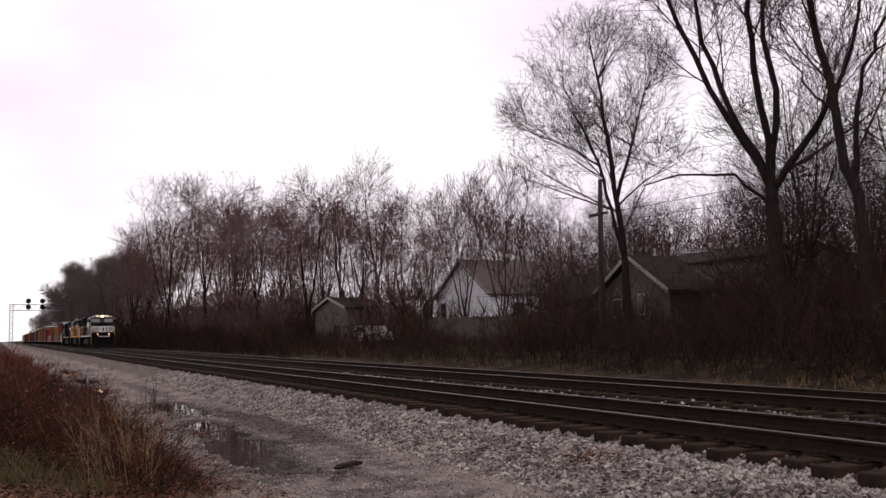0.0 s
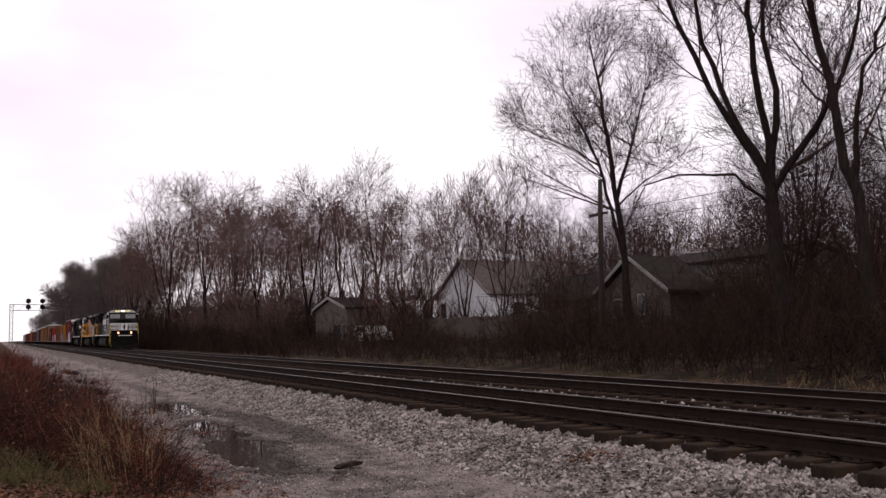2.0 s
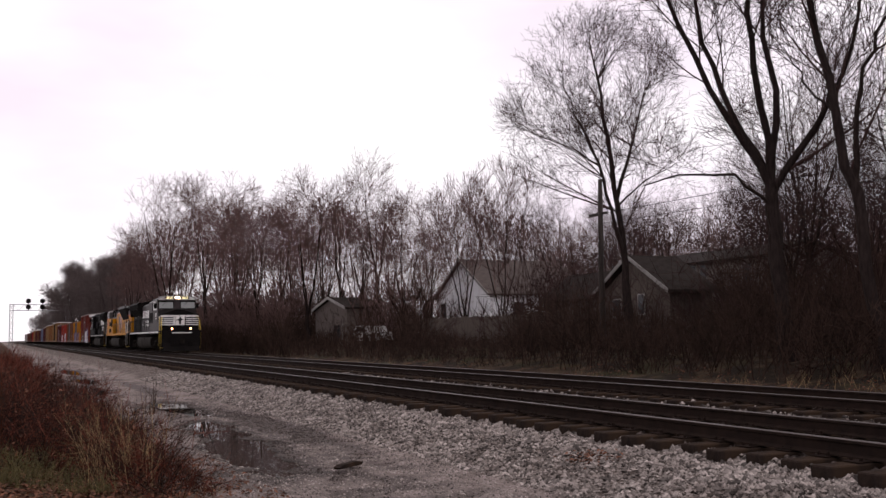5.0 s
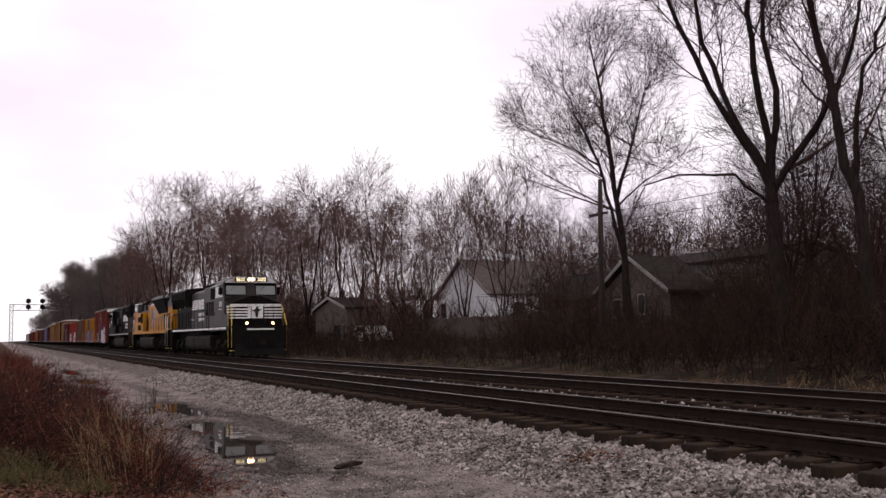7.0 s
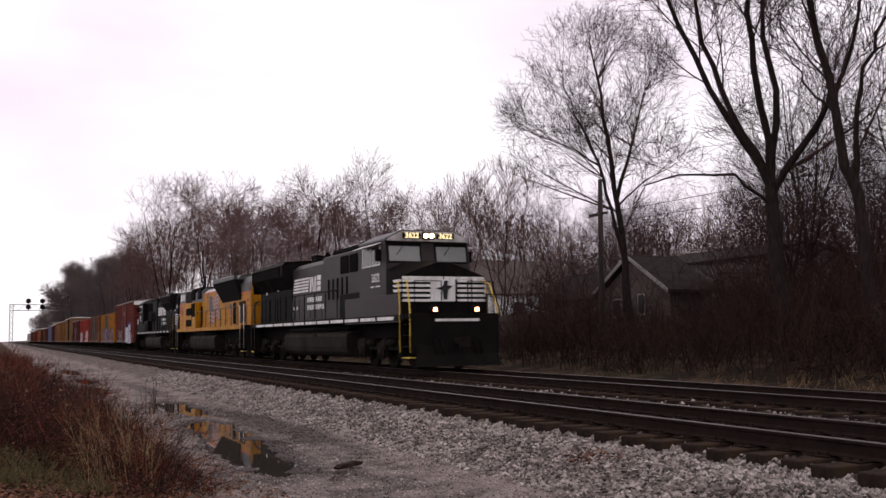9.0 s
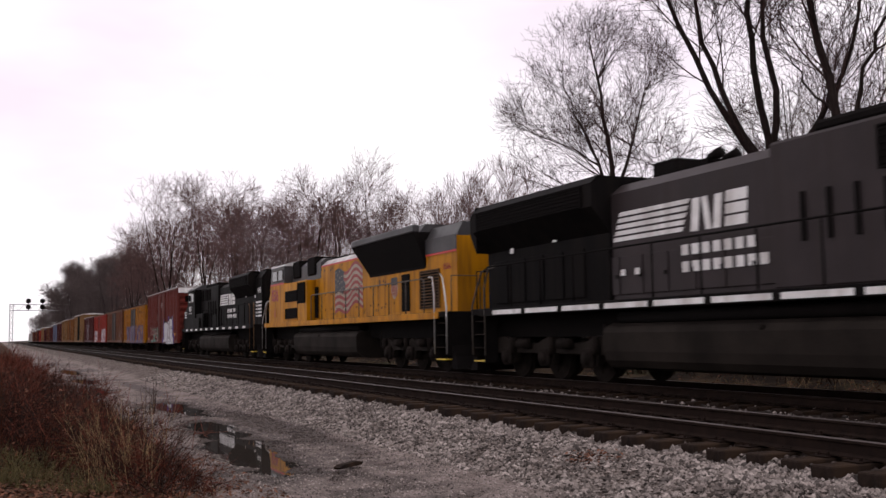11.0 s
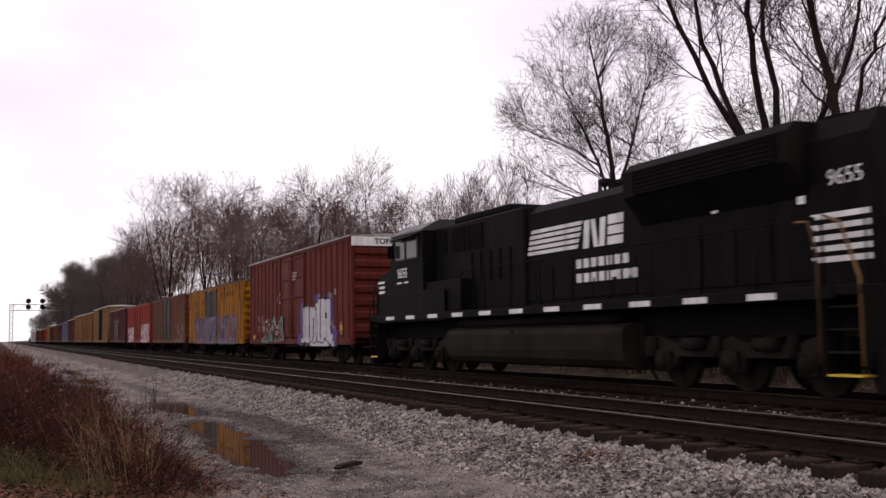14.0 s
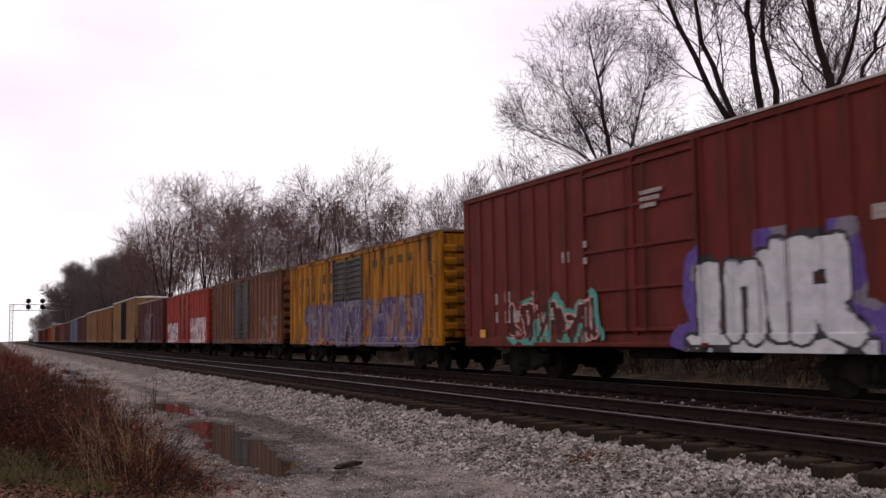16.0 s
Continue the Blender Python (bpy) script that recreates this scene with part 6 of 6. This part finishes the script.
    for s in (-1, 1):
        for a, b in ((4.9, 5.55), (3.7, 4.4), (2.6, 3.4)):
            grille(lo, a, b, s * 1.1, 3.45, 4.05, M_BLACK_DULL, 6)
        for k in range(5):
            x = 1.0 + k * .55
            part("vent_slot", Mesh().box(x, x + .1, s * 1.1, s * 1.14, 2.5, 3.3, .01), M_BLACK_DULL, lo)
    hood = Mesh().prism([(-1.0, deck), (1.0, deck), (1.0, 4.0), (.72, 4.22), (-.72, 4.22), (-1.0, 4.0)], -5.2, .3, 'x')
    part("engine_hood", hood, skin, lo)
    for s in (-1, 1):
        for k in range(9):
            x = -5.0 + k * .82
            d = part("hood_door", Mesh().box(x, x + .76, s * 1.0, s * 1.03, deck + .12, 2.66, .012), skin, lo)
            part("latch", Mesh().box(x + .66, x + .72, s * 1.03, s * 1.05, 2.2, 2.28), M_BLACK_DULL, d)
        for x in (-9.0, -8.1, -7.2, -6.3) if old else (-9.9, -9.0, -8.1, -7.2, -6.3):
            part("hood_door", Mesh().box(x, x + .8, s * 1.05, s * 1.08, deck + .12, 2.95, .012), M_BLACK, lo)
        for x, z in ((-5.6, 3.3), (-6.8, 3.2), (-8.9, 3.1), (-4.1, 2.25), (-3.6, 2.25)):
            part("placard", Mesh().box(x, x + .16, s * 1.083, s * 1.09, z, z + .13), M_WHITE, lo)
        part("logo_bar", Mesh().box(-5.0, -4.9, s * 1.0, s * 1.004, 3.5, 3.51), M_WHITE, lo)
        # stripes and block shapes in place of the emblem and name
        q = Mesh()
        flow = -1 if (s < 0) != flip else 1
        left = (-4.45 if not old else .35)
        sg = 1 if not old else -1
        for k in range(5):
            z = 2.98 + k * .13
            a = left + sg * .055 * k
            q.prism([(a, z), (left + sg * (2.3 + .05 * k), z), (left + sg * (2.36 + .05 * k), z + .085), (a + sg * .05, z + .085)], s * 1.004, s * 1.012)
        part("emblem_stripes", q, M_WHITE, lo, "five white slanted stripes")
        bx = left + sg * 2.55
        for p in ([(0, 0), (.22, 0), (.3, .62), (.08, .62)], [(.34, .62), (.5, .62), (.6, 0), (.44, 0)], [(.64, 0), (.84, 0), (.92, .62), (.72, .62)]):
            part("emblem_block", Mesh().prism([(bx + sg * a, 2.95 + c) for a, c in p], s * 1.004, s * 1.012), M_WHITE, lo, "plain white emblem block")
        for p in ([(1.0, .44), (1.56, .44), (1.58, .64), (1.02, .64)], [(.98, .22), (1.54, .22), (1.56, .4), (1.0, .4)], [(.96, 0), (1.52, 0), (1.54, .18), (.98, .18)]):
            part("emblem_block", Mesh().prism([(bx + sg * a, 2.95 + c) for a, c in p], s * 1.004, s * 1.012), M_WHITE, lo, "plain white emblem block")
        for r2, cnt in ((2.52, 7), (2.2, 8)):
            for k in range(cnt):
                a = left + sg * (2.3 + k * .3)
                part("name_block", Mesh().box(a, a + sg * .2, s * 1.032, s * 1.04, r2, r2 + .2), M_WHITE, lo, "white block in place of a letter")
    # radiator section
    tail = -9.0 if old else -10.2
    rad = Mesh().prism([(-1.05, deck), (1.05, deck), (1.05, 3.2), (1.5, 3.75), (1.5, 4.25), (1.32, 4.42), (-1.32, 4.42), (-1.5, 4.25), (-1.5, 3.75), (-1.05, 3.2)], tail, -4.5, 'x')
    part("radiator_hood", rad, M_BLACK, lo)
    if old:
        part("hood_end", Mesh().prism([(-1.1, deck), (1.1, deck), (1.1, 4.05), (.85, 4.42), (-.85, 4.42), (-1.1, 4.05)], -10.25, -9.0, 'x'), M_BLACK, lo)
    if not old:
        part("radiator_end", Mesh().prism([(-10.2, 3.2), (-10.55, 3.7), (-10.55, 4.2), (-10.2, 4.42)], -1.4, 1.4), M_BLACK, lo)
    for s in (-1, 1):
        grille(lo, tail + .3, -4.9, s * 1.5, 3.8, 4.2, M_BLACK_DULL, 5, "radiator_screen")
        letters(number, .36, M_WHITE, lo, side_at(s, -9.75, 1.105, 3.42), "digits", "white road number") if old else None
        if old:
            for k in range(5):
                z = 2.85 - k * .17
                part("end_stripe", Mesh().prism([(-9.1 - .06 * k * 0, z - .05), (-10.2, z - .05), (-10.2, z + .04), (-9.02, z + .04)], s * 1.101, s * 1.11), M_WHITE, lo, "white stripe on the hood end")
    for k, x in enumerate((-9.2, -7.4, -5.6)):
        part("radiator_fan", Mesh().tube([(x, 0, 4.42), (x, 0, 4.5)], .75, 20, smooth=False), M_BLACK_DULL, lo)
    part("exhaust_stack", Mesh().box(-3.9, -3.1, -.35, .35, 4.2, 4.62, .04), M_BLACK_DULL, lo)
    part("horn", Mesh().tube([(-2.3, -.2, 4.5), (-1.9, -.2, 4.52)], [.05, .12], 8).tube([(-2.3, .2, 4.5), (-1.9, .2, 4.52)], [.05, .12], 8).box(-2.4, -2.2, -.3, .3, 4.2, 4.46), M_BLACK_DULL, lo)
    part("dynamic_brake", Mesh().box(1.2, 4.6, -1.0, 1.0, 4.22, 4.42, .06), M_BLACK_DULL, lo)
    part("antenna_plate", Mesh().box(6.4, 7.4, -.4, .4, 4.52, 4.58, .02), M_BLACK_DULL, lo)
    rails(lo, -9.6, 3.2, deck, M_BLACK_DULL)
    front_rails(lo, 1, E, deck, M_BLACK_DULL, M_YELLOW if lead else M_TANK)
    front_rails(lo, -1, E, deck, M_BLACK_DULL, M_UPRAIL if lead else M_CARTAN)
    return lo


# Windscreen glass: the sky's reflection is lightened into its base colour.
M_GLASS_SKY = mat("sky_paled_greenish_glass", (0.17, 0.18, 0.175), (0.24, 0.25, 0.24), 1.5, 0.1, bump=0, spec=0.6)


def flag_pick(x, z):
    """A waving striped flag with a dark starred corner; x runs from the hoist to the fly."""
    u = (x - .1) / 3.2
    wave = .17 * math.sin(u * 10 + .5) * (.45 + .6 * u) + .05 * u
    low, hi = 1.9 + .25 * u + wave, 3.55 + .1 * u + wave
    if u < 0 or u > 1 or z < low or z > hi:
        return None
    k = (z - low) / (hi - low)
    if u < .36 + .03 * math.sin(z * 9) and k > .45:
        cx, cz = (u * 26) % 2 - 1, (k * 14 + int(u * 13) % 2) % 2 - 1
        return 3 if cx * cx + cz * cz < .08 else 2
    return int(k * 13) % 2


def yellow_loco(label, centre, flip):
    L = 22.6
    lo = thing("locomotive", label, "locomotive", None, "three locomotives pulling the train")
    ROLLING.append((lo, centre, flip))
    deck = 1.74
    E = L / 2 - .75
    under_loco(lo, flip, L, (-2.8, 5.2), deck, M_UPY, False)
    nose = Mesh()
    pts0 = [(-1.5, deck), (1.5, deck), (1.5, 3.2), (1.0, 3.42), (-1.0, 3.42), (-1.5, 3.2)]
    pts1 = [(-1.25, deck), (1.25, deck), (1.25, 2.9), (.8, 3.15), (-.8, 3.15), (-1.25, 2.9)]
    v = [(8.9, *p) for p in pts0] + [(10.2, *p) for p in pts1]
    nose.add(v, [tuple(range(5, -1, -1)), tuple(range(6, 12))] + [(i, (i + 1) % 6, 6 + (i + 1) % 6, 6 + i) for i in range(6)])
    part("nose", nose, M_UPY, lo)
    part("cab", Mesh().prism([(6.6, deck - .2), (8.95, deck - .2), (8.95, 3.45), (6.6, 3.45)], -1.51, 1.51), M_UPY, lo)
    part("upper_cab", Mesh().prism([(6.6, 3.452), (8.95, 3.452), (8.8, 4.2), (6.6, 4.2)], -1.49, 1.49), M_UPGREY, lo)
    part("cab_roof", Mesh().prism([(-1.5, 4.2), (1.5, 4.2), (1.44, 4.28), (.9, 4.42), (-.9, 4.42), (-1.44, 4.28)], 6.55, 8.9, 'x'), M_ROOFPALE, lo)
    for s in (-1, 1):
        part("cab_stripe", Mesh().box(6.6, 8.9, s * 1.512, s * 1.518, 3.4, 3.47), M_RED, lo, "red dividing stripe")
        for a, b in ((6.75, 7.5), (7.65, 8.5)):
            wf = part("side_window", Mesh().box(a, b, s * 1.5, s * 1.53, 3.55, 4.08, .01), M_UPRAIL, lo)
            part("pane", Mesh().box(a + .05, b - .05, s * 1.531, s * 1.535, 3.6, 4.03), M_GLASS, wf)
        letters("8506", .74, M_NUMRED, lo, side_at(s, 8.1, 1.516, 2.93), "digits", "red cab number", .78, .02)
        part("vent_panel", Mesh().box(7.85, 8.3, s * 1.511, s * 1.52, 1.95, 2.4, .005), M_UPY, lo)
        for k in range(5):
            part("vent_slat", Mesh().box(7.9, 8.25, s * 1.52, s * 1.53, 2.0 + k * .075, 2.03 + k * .075), M_FLAGRED, lo)
        # equipment cabinet flush with the cab
        part("equipment_cabinet", Mesh().box(3.2, 6.598, s * .9, s * 1.5, deck - .1, 3.4, .02), M_UPY, lo)
        grille(lo, 4.55, 6.3, s * 1.5, 2.62, 3.02, M_BLACK_DULL, 5)
        grille(lo, 4.55, 6.3, s * 1.5, 1.9, 2.28, M_BLACK_DULL, 5)
        grille(lo, 3.35, 4.4, s * 1.5, 2.5, 3.3, M_BLACK_DULL, 9)
        part("seam", Mesh().box(4.46, 4.49, s * 1.5, s * 1.512, 1.8, 3.38), M_GRIME, lo)
        # Black slab in place of the shade behind an opened cabinet.
        part("door", Mesh().box(2.75, 3.15, s * 1.12, s * 1.16, deck + .1, 3.1, .01), M_BLACK_DULL, lo, "dark open cabinet door")
        part("yellow_post", Mesh().box(3.15, 3.25, s * 1.2, s * 1.5, deck, 3.35, .01), M_UPY, lo)
    part("inverter_hood", Mesh().prism([(-1.12, 3.42), (1.12, 3.42), (1.12, 4.05), (.9, 4.25), (-.9, 4.25), (-1.12, 4.05)], 2.4, 6.6, 'x'), M_UPGREY, lo)
    for a, b in ((5.2, 6.3), (3.0, 4.1)):
        part("roof_box", Mesh().box(a, b, -1.2, 1.2, 3.6, 4.34, .06), M_BLACK_DULL, lo)
    hood = Mesh().prism([(-1.1, deck), (1.1, deck), (1.1, 3.9), (-1.1, 3.9)], -10.4, 3.3, 'x')
    part("engine_hood", hood, M_UPY, lo)
    part("hood_top", Mesh().prism([(-1.1, 3.902), (1.1, 3.902), (.85, 4.12), (-.85, 4.12)], -2.4, 2.4, 'x'), M_ROOFPALE, lo)
    rnd = random.Random(8)
    for s in (-1, 1):
        part("hood_stripe", Mesh().box(-2.4, 2.4, s * 1.101, s * 1.107, 3.85, 3.91), M_RED, lo, "red dividing stripe")
        for k in range(12):
            x = -6.2 + k * .74
            d = part("hood_door", Mesh().box(x, x + .7, s * 1.1, s * 1.108, deck + .1, 3.7 if x > -2.9 else 2.95, .004), M_UPY, lo)
            for z in (2.1, 2.7):
                part("latch", Mesh().box(x + .61, x + .66, s * 1.108, s * 1.125, z, z + .07), M_GRIME, d)
        for _ in range(26):
            x, z = rnd.uniform(-5.5, 2.4), rnd.choice((3.72, 2.0, 2.9)) + rnd.uniform(-.12, .06)
            if x < -2.9 and z > 2.9:
                continue
            part("fitting", Mesh().box(x, x + .045, s * 1.126, s * 1.132, z, z + .09), M_INK, lo)
        # radiator flare
        fl = Mesh().prism([(-3.3, 3.1), (-2.45, 4.1), (-2.45, 4.2), (-8.1, 4.2), (-8.1, 3.1)], s * 1.1, s * 1.12)
        part("radiator_base", fl, M_BLACK_DULL, lo)
        wing = Mesh()
        wing.add([(-3.3, s * 1.1, 3.12), (-8.2, s * 1.1, 3.12), (-8.2, s * 1.5, 4.2), (-2.45, s * 1.5, 4.2), (-2.45, s * .7, 4.2), (-8.2, s * .7, 4.2), (-2.9, s * 1.1, 3.9)],
                 [(0, 1, 2, 3), (3, 2, 5, 4), (0, 3, 6), (1, 5, 2), (0, 6, 4, 5, 1)])
        part("radiator_wing", wing, M_BLACK_DULL, lo, "black flared radiator")
        part("radiator_lip", Mesh().box(-8.2, -2.45, s * 1.3, s * 1.52, 4.2, 4.42, .03), M_UPGREY, lo)
        part("grey_band", Mesh().box(-10.4, -8.15, s * 1.1, s * 1.125, 3.5, 3.95, .01), M_UPGREY, lo)
        part("hood_stripe", Mesh().box(-10.4, -8.15, s * 1.126, s * 1.13, 3.44, 3.5), M_RED, lo)
        # The shaded opening in the hood is drawn as a black panel.
        part("hood_door", Mesh().box(-6.9, -6.25, s * 1.1, s * 1.135, deck + .1, 3.02, .01), M_BLACK_DULL, lo, "dark open hood door")
        grille(lo, -9.2, -7.8, s * 1.11, 1.9, 3.0, M_GRIME, 12)
        letters("8506", .25, M_NUMRED, lo, side_at(s, -9.75, 1.114, 3.05), "digits", "red road number")
        sh = Mesh().prism([(-5.85, 2.95), (-5.35, 2.95), (-5.3, 2.6), (-5.38, 2.38), (-5.6, 2.25), (-5.82, 2.38), (-5.9, 2.6)], s * 1.11, s * 1.118)
        sp = part("shield", sh, M_FLAGWHITE, lo, "shield emblem in red, white and blue")
        part("shield_top", Mesh().box(-5.88, -5.32, s * 1.119, s * 1.124, 2.72, 2.97), M_FLAGBLUE, sp)
        for k in range(4):
            part("shield_stripe", Mesh().box(-5.83 + k * .13, -5.77 + k * .13, s * 1.119, s * 1.123, 2.36, 2.71), M_FLAGRED, sp)
        if s > 0:
            paint("flag_mural", lambda x, z: flag_pick(.75 - x, z), (-2.75, .8, 1.8, 3.85), .03, lambda x, z: 1.1, [M_FLAGRED, M_FLAGWHITE, M_FLAGBLUE, M_FLAGWHITE], lo, "painted waving striped flag mural", .014, s)
        part("hood_end_light", Mesh().box(-10.42, -10.46, s * .12, s * .3, 3.55, 3.7, .01), M_CHROME, lo)
    part("radiator_top", Mesh().prism([(-1.3, 4.2), (1.3, 4.2), (1.1, 4.45), (-1.1, 4.45)], -8.2, -2.5, 'x'), M_UPGREY, lo)
    part("hood_end_roof", Mesh().prism([(-1.1, 3.902), (1.1, 3.902), (.9, 4.3), (-.9, 4.3)], -10.4, -8.2, 'x'), M_UPGREY, lo)
    part("horn", Mesh().box(-.15, .15, -.2, .2, 4.1, 4.45, .03).tube([(-.5, -.12, 4.52), (.4, -.12, 4.55)], [.1, .06], 8).tube([(-.2, .14, 4.5), (.55, .14, 4.5)], [.06, .1], 8), M_BLACK_DULL, lo)
    part("exhaust_stack", Mesh().box(1.0, 2.2, -.5, .5, 4.1, 4.28, .04), M_BLACK_DULL, lo)
    for y in (-.6, .6):
        w = Mesh().add([(8.965, y - .5, 3.5), (8.965, y + .5, 3.5), (8.83, y + .5, 4.1), (8.83, y - .5, 4.1)], [(0, 1, 2, 3)])
        part("windscreen", w, M_GLASS_SKY, lo)
    rails(lo, -8.9, 2.6, deck, M_UPRAIL, 1.45, 1.0)
    front_rails(lo, 1, E, deck, M_UPRAIL, M_CHROME)
    front_rails(lo, -1, E, deck, M_UPRAIL, M_CHROME)
    return lo


M_ROOFPALE = mat("pale_grey_roof", (0.5, 0.48, 0.47), (0.34, 0.32, 0.31), 1.5, 0.45, bump=0.05, dirt=(0.2, 0.17, 0.16))
M_UPRAIL = mat("dark_handrail", (0.09, 0.075, 0.06), (0.05, 0.04, 0.035), 5, 0.6)
M_GRIME = mat("grimy_joint", (0.12, 0.06, 0.02), None, 5, 0.8)

black_loco("black leading diesel locomotive with white nose stripes and lit lamps", "3622", 26.6 + 11.15, False, True, 0)
yellow_loco("yellow and grey diesel locomotive with a flag mural on its hood", 48.9 + 11.3, True)
black_loco("dirty black diesel locomotive with white striped hood end", "9655", 71.5 + 11.2, True, False, 1)
consist_cars()


# ---- what moves ----
def motions():
    for ob, centre, flip in ROLLING:
        walk(ob, [(k * 0.5, pose(run(k * 0.5) - centre, YF, RT, 0, 0, 180 if flip else 0)) for k in range(33)])
    for ob, (x, z), r, flip in WHEELS:
        sign = -1 if flip else 1
        walk(ob, [(k / FPS, pose(x, 0, z, 0, math.degrees(sign * run(k / FPS) / r) % 360, 0)) for k in range(481)])


motions()
